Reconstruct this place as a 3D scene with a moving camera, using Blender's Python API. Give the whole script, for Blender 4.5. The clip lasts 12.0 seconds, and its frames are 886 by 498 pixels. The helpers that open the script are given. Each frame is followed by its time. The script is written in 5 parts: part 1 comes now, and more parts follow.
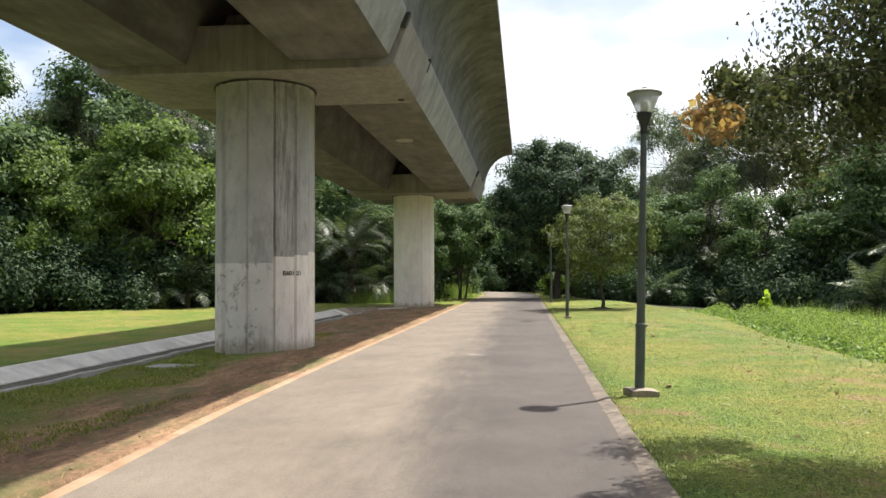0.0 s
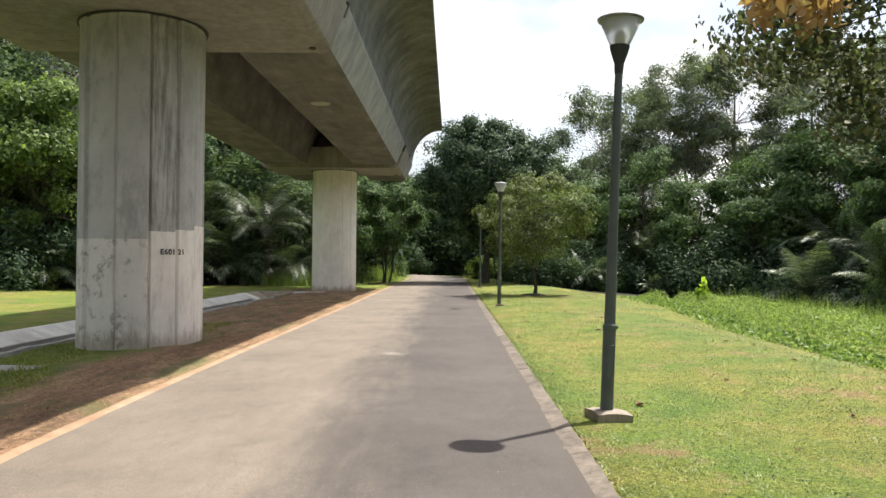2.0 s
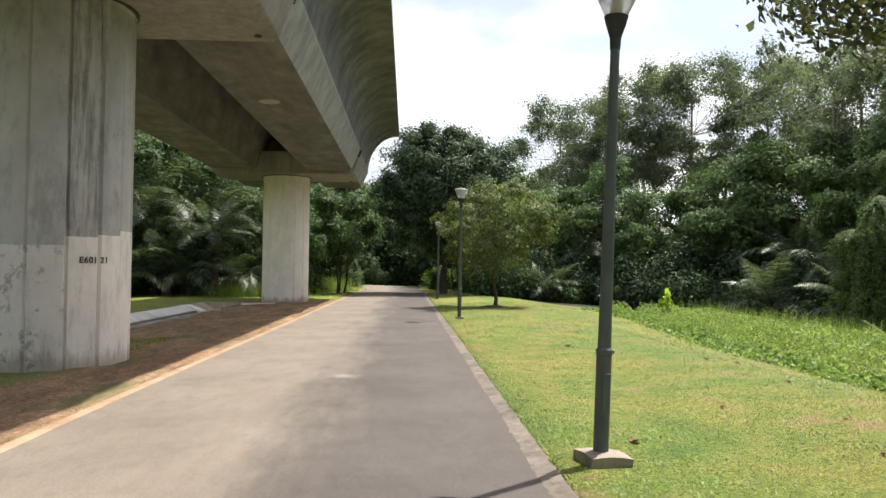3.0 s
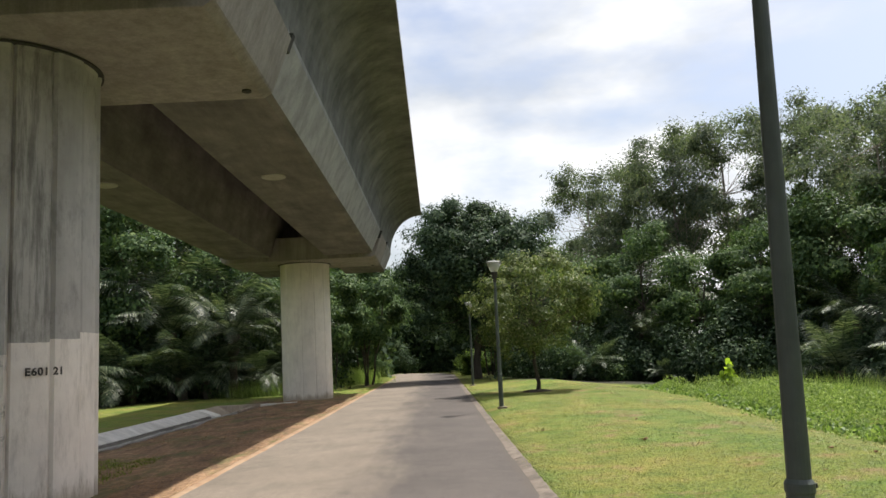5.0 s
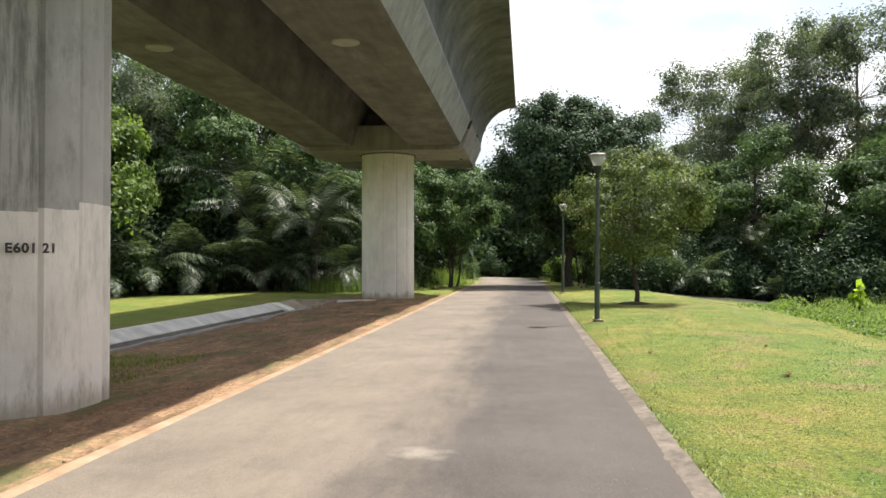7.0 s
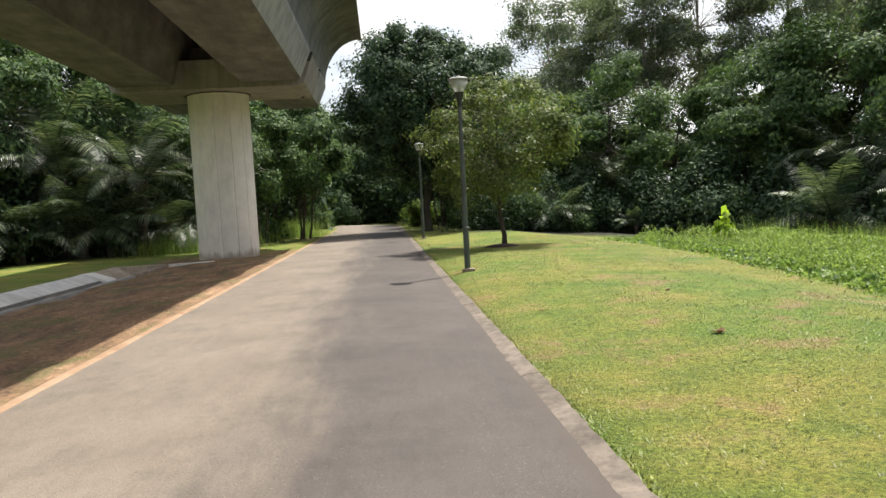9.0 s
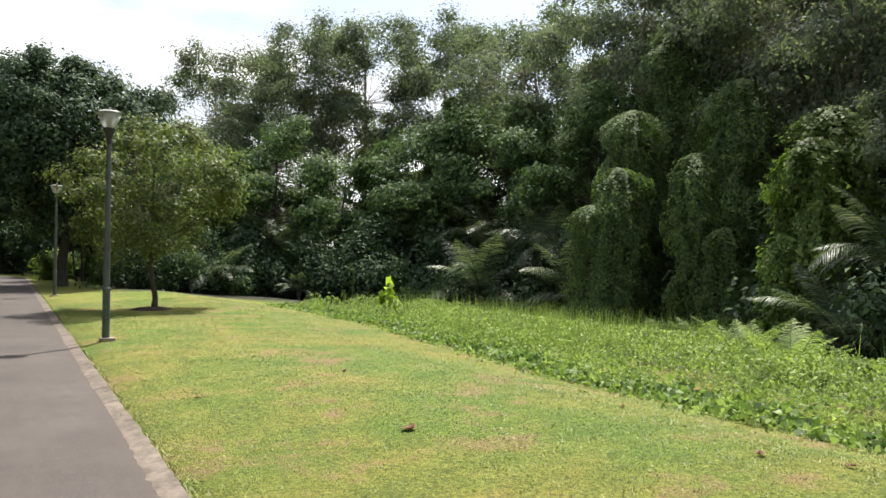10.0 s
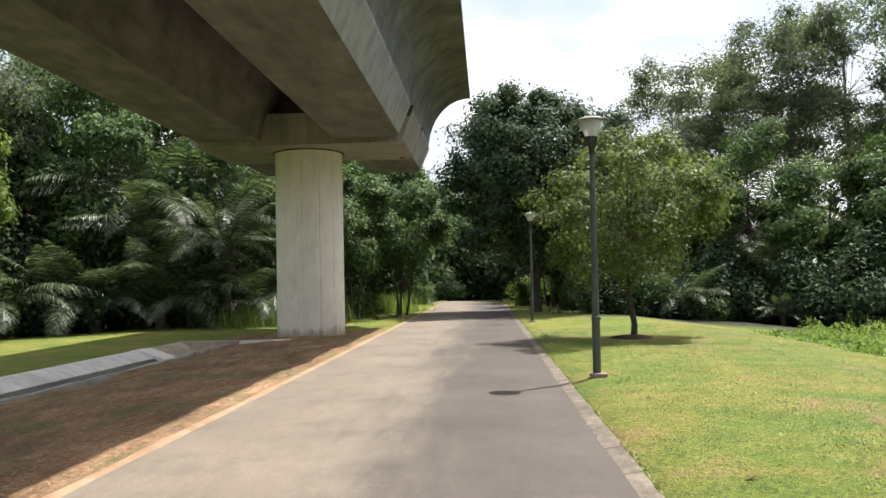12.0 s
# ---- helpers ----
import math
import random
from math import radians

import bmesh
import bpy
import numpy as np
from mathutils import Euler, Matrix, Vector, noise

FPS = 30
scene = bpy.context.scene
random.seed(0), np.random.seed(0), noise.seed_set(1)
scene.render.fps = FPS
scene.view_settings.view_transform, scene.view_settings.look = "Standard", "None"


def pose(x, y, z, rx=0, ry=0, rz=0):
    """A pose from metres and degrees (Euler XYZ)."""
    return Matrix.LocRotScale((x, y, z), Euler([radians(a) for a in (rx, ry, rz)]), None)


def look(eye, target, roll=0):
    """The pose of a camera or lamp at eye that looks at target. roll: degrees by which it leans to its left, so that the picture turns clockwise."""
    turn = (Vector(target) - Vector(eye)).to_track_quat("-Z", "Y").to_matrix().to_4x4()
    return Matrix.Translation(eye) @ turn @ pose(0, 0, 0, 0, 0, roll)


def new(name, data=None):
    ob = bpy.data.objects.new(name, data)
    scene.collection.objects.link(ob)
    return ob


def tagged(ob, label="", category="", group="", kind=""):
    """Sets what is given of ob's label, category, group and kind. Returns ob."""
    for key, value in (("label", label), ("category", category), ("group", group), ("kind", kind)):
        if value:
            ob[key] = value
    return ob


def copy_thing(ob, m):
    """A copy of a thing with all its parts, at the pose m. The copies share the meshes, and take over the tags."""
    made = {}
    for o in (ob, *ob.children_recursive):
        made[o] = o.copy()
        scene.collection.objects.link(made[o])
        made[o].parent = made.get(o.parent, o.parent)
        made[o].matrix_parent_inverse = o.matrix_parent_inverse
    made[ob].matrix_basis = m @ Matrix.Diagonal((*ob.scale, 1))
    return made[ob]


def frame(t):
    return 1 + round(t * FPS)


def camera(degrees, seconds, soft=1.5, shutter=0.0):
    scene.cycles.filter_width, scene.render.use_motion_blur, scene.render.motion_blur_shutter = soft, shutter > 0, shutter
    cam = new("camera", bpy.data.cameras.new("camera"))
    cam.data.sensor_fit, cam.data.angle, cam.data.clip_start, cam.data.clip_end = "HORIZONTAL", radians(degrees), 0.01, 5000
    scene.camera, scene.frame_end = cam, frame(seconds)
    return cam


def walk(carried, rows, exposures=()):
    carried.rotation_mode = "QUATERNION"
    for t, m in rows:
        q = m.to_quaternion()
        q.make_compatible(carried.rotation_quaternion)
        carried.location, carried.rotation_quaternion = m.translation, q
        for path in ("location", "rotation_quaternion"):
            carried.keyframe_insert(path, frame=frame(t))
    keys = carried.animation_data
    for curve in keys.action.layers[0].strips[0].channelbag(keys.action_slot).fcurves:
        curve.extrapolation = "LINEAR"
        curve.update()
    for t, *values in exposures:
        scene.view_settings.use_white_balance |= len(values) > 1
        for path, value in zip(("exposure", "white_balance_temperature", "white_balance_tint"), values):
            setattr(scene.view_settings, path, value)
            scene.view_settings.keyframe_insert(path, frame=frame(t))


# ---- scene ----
cam = camera(59.2, 12.0)
PATH = [
    (0, (0.184, 0.625, 1.618), (-0.024, 2.613, 1.689), -0.3),
    (0.5, (0.205, 1.33, 1.603), (0.025, 3.321, 1.553), -0.8),
    (1, (0.206, 2.025, 1.596), (0.071, 4.015, 1.445), -1.2),
    (1.5, (0.144, 2.751, 1.606), (0.062, 4.746, 1.502), 0.1),
    (2, (0.112, 3.435, 1.626), (0.09, 5.435, 1.652), 0.5),
    (2.5, (0.032, 4.16, 1.601), (0.066, 6.158, 1.668), 0.8),
    (3, (0.048, 4.853, 1.629), (0.139, 6.85, 1.682), 0.7),
    (3.2, (0.045, 5.047, 1.66), (0.156, 7.043, 1.711), 0.8),
    (4.8, (0.031, 7.348, 1.67), (0.216, 9.329, 1.876), -3.3),
    (5, (0.018, 7.591, 1.668), (0.045, 9.573, 1.935), -3.0),
    (5.5, (-0.012, 8.272, 1.647), (-0.186, 10.247, 1.913), -1.5),
    (6, (0.01, 8.925, 1.611), (-0.188, 10.907, 1.79), -0.9),
    (6.5, (0.003, 9.6, 1.589), (-0.215, 11.586, 1.685), 0.0),
    (8.5, (-0.074, 12.4, 1.628), (-0.172, 14.395, 1.521), -1.3),
    (9, (-0.046, 13.138, 1.601), (0.104, 15.128, 1.481), -3.3),
    (9.5, (0.066, 13.883, 1.638), (0.649, 15.796, 1.592), -1.6),
    (10, (0.191, 14.66, 1.657), (1.164, 16.408, 1.674), 0.4),
    (10.2, (0.2, 14.95, 1.66), (1.209, 16.677, 1.679), 0.1),
    (10.5, (0.208, 15.377, 1.661), (1.135, 17.148, 1.688), -0.3),
    (11, (0.178, 16.058, 1.65), (0.822, 17.951, 1.665), 0.2),
    (11.5, (0.152, 16.749, 1.591), (0.444, 18.727, 1.597), -0.4),
    (12, (0.018, 17.335, 1.642), (-0.093, 19.33, 1.726), -1.3),
]
walk(cam, [(t, look(eye, target, roll)) for t, eye, target, roll in PATH], exposures=((0.0, 0.74), (3.2, 0.70), (4.8, 0.36), (5.5, 0.32), (6.0, 0.5), (6.5, 0.76), (8.3, 0.70), (9.0, 0.62), (10.5, 0.74), (12.0, 0.76)))

# ---- world, sun, exposure ----
SUN_TO = Vector((1.5, 1.3, 4.1)).normalized()
world = bpy.data.worlds.new("sky")
scene.world = world
world.use_nodes = True
wn = world.node_tree.nodes
wl = world.node_tree.links
wbg = wn["Background"]
sky = wn.new("ShaderNodeTexSky")
sky.sky_type = "NISHITA"
sky.sun_disc = False
sky.sun_elevation = math.asin(SUN_TO.z)
sky.sun_rotation = math.atan2(SUN_TO.x, SUN_TO.y)
sky.dust_density = 4.0
wc = wn.new("ShaderNodeTexCoord")
wm = wn.new("ShaderNodeMapping")
wm.inputs["Scale"].default_value = (1.0, 1.0, 2.4)
wl.new(wc.outputs["Generated"], wm.inputs["Vector"])
cn = wn.new("ShaderNodeTexNoise")
cn.inputs["Scale"].default_value = 2.1
cn.inputs["Detail"].default_value = 7.0
cn.inputs["Roughness"].default_value = 0.52
wl.new(wm.outputs["Vector"], cn.inputs["Vector"])
cr = wn.new("ShaderNodeValToRGB")
cr.color_ramp.elements[0].position = 0.41
cr.color_ramp.elements[0].color = (0, 0, 0, 1)
cr.color_ramp.elements[1].position = 0.55
cr.color_ramp.elements[1].color = (1, 1, 1, 1)
wl.new(cn.outputs["Fac"], cr.inputs["Fac"])
cn2 = wn.new("ShaderNodeTexNoise")
cn2.inputs["Scale"].default_value = 4.3
cn2.inputs["Detail"].default_value = 5.0
wl.new(wm.outputs["Vector"], cn2.inputs["Vector"])
cc = wn.new("ShaderNodeValToRGB")
cc.color_ramp.elements[0].position = 0.36
cc.color_ramp.elements[0].color = (0.58, 0.62, 0.68, 1)
cc.color_ramp.elements[1].position = 0.62
cc.color_ramp.elements[1].color = (1.0, 1.0, 1.0, 1)
wl.new(cn2.outputs["Fac"], cc.inputs["Fac"])
CLOUD, CLEAR = 0.92, 0.135
ms = wn.new("ShaderNodeVectorMath")
ms.operation = "SCALE"
ms.inputs["Scale"].default_value = CLEAR
wl.new(sky.outputs["Color"], ms.inputs[0])
mc = wn.new("ShaderNodeVectorMath")
mc.operation = "SCALE"
mc.inputs["Scale"].default_value = CLOUD
wl.new(cc.outputs["Color"], mc.inputs[0])
mx = wn.new("ShaderNodeMix")
mx.data_type = "RGBA"
wl.new(cr.outputs["Color"], mx.inputs["Factor"])
wl.new(ms.outputs["Vector"], mx.inputs["A"])
wl.new(mc.outputs["Vector"], mx.inputs["B"])
wl.new(mx.outputs["Result"], wbg.inputs["Color"])
wbg.inputs["Strength"].default_value = 1.0

sun_data = bpy.data.lights.new("sun", "SUN")
sun_data.energy = 5.0
sun_data.angle = radians(0.6)
sun_data.color = (1.0, 0.95, 0.86)
sun = new("sun", sun_data)
sun.matrix_world = look(SUN_TO * 60, (0, 0, 0))


# ---- materials ----
def blank(name, rough=0.8):
    m = bpy.data.materials.new(name)
    m.use_nodes = True
    nt = m.node_tree
    b = nt.nodes["Principled BSDF"]
    b.inputs["Roughness"].default_value = rough
    return m, nt, b


def coords(nt, scale=(1, 1, 1), world_space=False):
    mp = nt.nodes.new("ShaderNodeMapping")
    mp.inputs["Scale"].default_value = scale
    if world_space:
        g = nt.nodes.new("ShaderNodeNewGeometry")
        nt.links.new(g.outputs["Position"], mp.inputs["Vector"])
    else:
        c = nt.nodes.new("ShaderNodeTexCoord")
        nt.links.new(c.outputs["Object"], mp.inputs["Vector"])
    return mp.outputs["Vector"]


def noise_tex(nt, vec, scale, detail=5.0, rough=0.6):
    n = nt.nodes.new("ShaderNodeTexNoise")
    n.inputs["Scale"].default_value = scale
    n.inputs["Detail"].default_value = detail
    n.inputs["Roughness"].default_value = rough
    nt.links.new(vec, n.inputs["Vector"])
    return n.outputs["Fac"]


def ramp(nt, fac, stops):
    r = nt.nodes.new("ShaderNodeValToRGB")
    el = r.color_ramp.elements
    while len(el) < len(stops):
        el.new(0.5)
    for e, (p, c) in zip(el, stops):
        e.position = p
        e.color = (*c, 1) if len(c) == 3 else c
    nt.links.new(fac, r.inputs["Fac"])
    return r.outputs["Color"]


def mix(nt, fac, a, b, mode="MIX"):
    m = nt.nodes.new("ShaderNodeMix")
    m.data_type = "RGBA"
    m.blend_type = mode
    for key, v in (("Factor", fac), ("A", a), ("B", b)):
        if isinstance(v, (int, float)):
            m.inputs[key].default_value = v
        elif isinstance(v, tuple):
            m.inputs[key].default_value = (*v, 1)
        else:
            nt.links.new(v, m.inputs[key])
    return m.outputs["Result"]


def math_node(nt, op, a, b=0.0, clamp=False):
    m = nt.nodes.new("ShaderNodeMath")
    m.operation = op
    m.use_clamp = clamp
    for i, v in enumerate((a, b)):
        if isinstance(v, (int, float)):
            m.inputs[i].default_value = v
        else:
            nt.links.new(v, m.inputs[i])
    return m.outputs[0]


def bump(nt, bsdf, height, strength=0.3, dist=0.02):
    b = nt.nodes.new("ShaderNodeBump")
    b.inputs["Strength"].default_value = strength
    b.inputs["Distance"].default_value = dist
    nt.links.new(height, b.inputs["Height"])
    nt.links.new(b.outputs["Normal"], bsdf.inputs["Normal"])


def axis_of(nt, axis):
    g = nt.nodes.new("ShaderNodeNewGeometry")
    s = nt.nodes.new("ShaderNodeSeparateXYZ")
    nt.links.new(g.outputs["Position"], s.inputs[0])
    return s.outputs[axis]


def smooth_step(nt, value, lo, hi):
    m = nt.nodes.new("ShaderNodeMapRange")
    m.interpolation_type = "SMOOTHSTEP"
    m.inputs["From Min"].default_value = lo
    m.inputs["From Max"].default_value = hi
    nt.links.new(value, m.inputs["Value"])
    return m.outputs["Result"]


def concrete(name, lo, hi, streak=0.5, tint=(0.78, 0.76, 0.76), streak_scale=(3.0, 3.0, 0.25)):
    m, nt, b = blank(name, 0.85)
    p = coords(nt, world_space=True)
    base = ramp(nt, noise_tex(nt, p, 0.9, 6, 0.65), [(0.3, lo), (0.7, hi)])
    fine = noise_tex(nt, p, 28, 3)
    col = mix(nt, 0.35, base, ramp(nt, fine, [(0.3, (0.35, 0.35, 0.35)), (0.7, (0.65, 0.65, 0.65))]), "OVERLAY")
    ps = coords(nt, streak_scale, True)
    st = ramp(nt, noise_tex(nt, ps, 1.6, 6, 0.7), [(0.38, tuple(c * 0.55 for c in tint)), (0.6, (1, 1, 1))])
    col = mix(nt, streak, col, st, "MULTIPLY")
    nt.links.new(col, b.inputs["Base Color"])
    bump(nt, b, fine, 0.25, 0.01)
    return m


def leafy(name, dark, light, rough=0.45, through_light=0.35, tip=None, gloss=0.35):
    m, nt, b = blank(name, rough)
    b.inputs["Specular IOR Level"].default_value = gloss
    g = nt.nodes.new("ShaderNodeNewGeometry")
    stops = [(0.0, dark), (0.75, light)]
    if tip:
        stops.append((1.0, tip))
    col = ramp(nt, g.outputs["Random Per Island"], stops)
    p = coords(nt)
    col = mix(nt, 0.5, col, ramp(nt, noise_tex(nt, p, 0.7, 3), [(0.3, (0.55, 0.6, 0.55)), (0.7, (1.0, 1.0, 0.9))]), "MULTIPLY")
    nt.links.new(col, b.inputs["Base Color"])
    t = nt.nodes.new("ShaderNodeBsdfTranslucent")
    bright = mix(nt, 1.0, col, (1.22, 1.32, 0.68), "MULTIPLY")
    nt.links.new(bright, t.inputs["Color"])
    s = nt.nodes.new("ShaderNodeMixShader")
    s.inputs["Fac"].default_value = through_light
    nt.links.new(b.outputs["BSDF"], s.inputs[1])
    nt.links.new(t.outputs["BSDF"], s.inputs[2])
    nt.links.new(s.outputs["Shader"], nt.nodes["Material Output"].inputs["Surface"])
    return m


def plain(name, color, rough=0.6, metal=0.0, vary=0.25, scale=6.0):
    m, nt, b = blank(name, rough)
    b.inputs["Metallic"].default_value = metal
    p = coords(nt)
    f = noise_tex(nt, p, scale, 5)
    col = ramp(nt, f, [(0.3, tuple(c * (1 - vary) for c in color)), (0.7, tuple(min(1, c * (1 + vary)) for c in color))])
    nt.links.new(col, b.inputs["Base Color"])
    bump(nt, b, noise_tex(nt, p, scale * 8, 3), 0.15, 0.004)
    return m


# one girder concrete: undersides toned darker for shade, outer webs paler as lit
M_GIRDER_SHADED = concrete("shaded_girder_concrete", (0.122, 0.114, 0.110), (0.245, 0.228, 0.218), 0.6, streak_scale=(1.2, 0.25, 1.2))
M_WING = concrete("weathered_concrete", (0.125, 0.128, 0.124), (0.245, 0.245, 0.235), 0.7, (0.55, 0.57, 0.55), (0.5, 0.7, 0.5))
M_WEB_LIT = concrete("lit_web_concrete", (0.30, 0.302, 0.298), (0.42, 0.42, 0.41), 0.5, streak_scale=(2.0, 1.2, 0.3))
M_CAP = concrete("cap_concrete", (0.25, 0.230, 0.212), (0.36, 0.333, 0.308), 0.45)
M_DRAIN = concrete("drain_concrete", (0.66, 0.62, 0.56), (0.90, 0.87, 0.82), 0.45, streak_scale=(0.8, 1.3, 0.8))
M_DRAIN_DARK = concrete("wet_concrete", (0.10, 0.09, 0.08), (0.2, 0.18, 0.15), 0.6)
M_KERB = concrete("kerb_concrete", (0.085, 0.068, 0.054), (0.275, 0.228, 0.185), 0.75, streak_scale=(4.5, 3.0, 4.5))
M_PLASTER = concrete("pale_plaster", (0.72, 0.69, 0.63), (0.88, 0.85, 0.79), 0.25)
M_APRON = concrete("stained_concrete", (0.34, 0.27, 0.20), (0.52, 0.43, 0.33), 0.5)
M_FOOTING = concrete("footing_concrete", (0.22, 0.185, 0.145), (0.38, 0.32, 0.26), 0.5)
M_SLAB = concrete("slab_concrete", (0.33, 0.32, 0.29), (0.45, 0.43, 0.39), 0.3)


def pier_material(name, split, white, peel=1.0, dirt=0.55):
    """Concrete with a lighter repainted band below the height split, vertical runs above it."""
    m, nt, b = blank(name, 0.8)
    p = coords(nt, world_space=True)
    fine = noise_tex(nt, p, 30, 3)
    raw = ramp(nt, noise_tex(nt, p, 1.1, 6, 0.65), [(0.3, (0.38, 0.37, 0.35)), (0.7, (0.50, 0.49, 0.465))])
    runs = noise_tex(nt, coords(nt, (0.9, 0.9, 0.11), True), 1.5, 5, 0.6)
    raw = mix(nt, 0.45, raw, ramp(nt, runs, [(0.34, (0.36, 0.36, 0.36)), (0.52, (1, 1, 1)), (0.75, (1.18, 1.17, 1.15))]), "MULTIPLY")
    blot = noise_tex(nt, coords(nt, (1.0, 1.0, 0.45), True), 2.4, 8, 0.75)
    raw = mix(nt, 0.55, raw, ramp(nt, blot, [(0.36, (0.45, 0.45, 0.44)), (0.5, (1, 1, 1))]), "MULTIPLY")
    paint = ramp(nt, noise_tex(nt, p, 1.6, 6, 0.7), [(0.3, tuple(c * 0.86 for c in white)), (0.65, white)])
    grime = noise_tex(nt, coords(nt, (3.2, 3.2, 0.7), True), 1.3, 7, 0.75)
    paint = mix(nt, dirt, paint, ramp(nt, grime, [(0.33, (0.48, 0.47, 0.44)), (0.5, (1, 1, 1))]), "MULTIPLY")
    z = axis_of(nt, "Z")
    oc = nt.nodes.new("ShaderNodeTexCoord")
    sp = nt.nodes.new("ShaderNodeSeparateXYZ")
    nt.links.new(oc.outputs["Object"], sp.inputs[0])
    ang = math_node(nt, "ARCTAN2", sp.outputs["Y"], sp.outputs["X"])
    panel = math_node(nt, "MULTIPLY", math_node(nt, "GREATER_THAN", ang, radians(-62.5)), math_node(nt, "LESS_THAN", ang, radians(-36.3)))
    seep = noise_tex(nt, coords(nt, (4.5, 4.5, 0.4), True), 1.4, 8, 0.75)
    stains = ramp(nt, seep, [(0.42, (0.42, 0.42, 0.41)), (0.56, (1.05, 1.05, 1.04))])
    raw = mix(nt, math_node(nt, "MULTIPLY", panel, 0.8), raw, mix(nt, 1.0, raw, stains, "MULTIPLY"))
    top = split
    for edge, rise in ((-62.5, 0.14), (-36.3, 0.04), (-12.0, 0.09)):
        top = math_node(nt, "ADD", top, math_node(nt, "MULTIPLY", math_node(nt, "GREATER_THAN", ang, radians(edge)), rise))
    peeled = math_node(nt, "MULTIPLY", math_node(nt, "LESS_THAN", ang, radians(-62.5)), peel)
    flakes = ramp(nt, noise_tex(nt, p, 3.5, 8, 0.78), [(0.535, (0, 0, 0)), (0.60, (0.8, 0.8, 0.8))])
    paint = mix(nt, math_node(nt, "MULTIPLY", flakes, peeled), paint, (0.24, 0.235, 0.215))
    paint = mix(nt, math_node(nt, "MULTIPLY", peeled, 0.25), paint, (0.33, 0.32, 0.30))
    wobble = math_node(nt, "MULTIPLY", noise_tex(nt, p, 9, 2), 0.03)
    below = math_node(nt, "LESS_THAN", math_node(nt, "ADD", z, wobble), top)
    col = mix(nt, below, raw, paint)
    damp = math_node(nt, "ADD", z, math_node(nt, "MULTIPLY", grime, 0.9))
    col = mix(nt, 1.0, col, ramp(nt, damp, [(0.50, (0.62, 0.58, 0.52)), (0.72, (1, 1, 1))]), "MULTIPLY")
    nt.links.new(col, b.inputs["Base Color"])
    bump(nt, b, fine, 0.25, 0.01)
    return m


M_PIER = pier_material("pier_concrete", 1.96, (0.84, 0.79, 0.73))
M_PIER_PALE = pier_material("pier_concrete_pale", 6.5, (0.86, 0.82, 0.74), 0.0, 0.28)
M_JOINT = plain("dark_joint", (0.05, 0.05, 0.045), 0.9)
M_STENCIL = plain("stencil_paint", (0.06, 0.055, 0.05), 0.8, vary=0.5, scale=25)
M_POLE = plain("green_grey_paint", (0.075, 0.092, 0.088), 0.5, vary=0.2, scale=4)
M_DARK_METAL = plain("dark_metal", (0.03, 0.032, 0.033), 0.5)
M_CAP_METAL = plain("lamp_cap_paint", (0.22, 0.23, 0.22), 0.5)
M_BARK = plain("bark", (0.075, 0.062, 0.048), 0.95, vary=0.45, scale=9)
M_BARK_PALE = plain("pale_bark", (0.23, 0.20, 0.165), 0.95, vary=0.4, scale=7)
M_DRY = plain("dry_leaf", (0.25, 0.145, 0.08), 0.8, vary=0.45, scale=18)


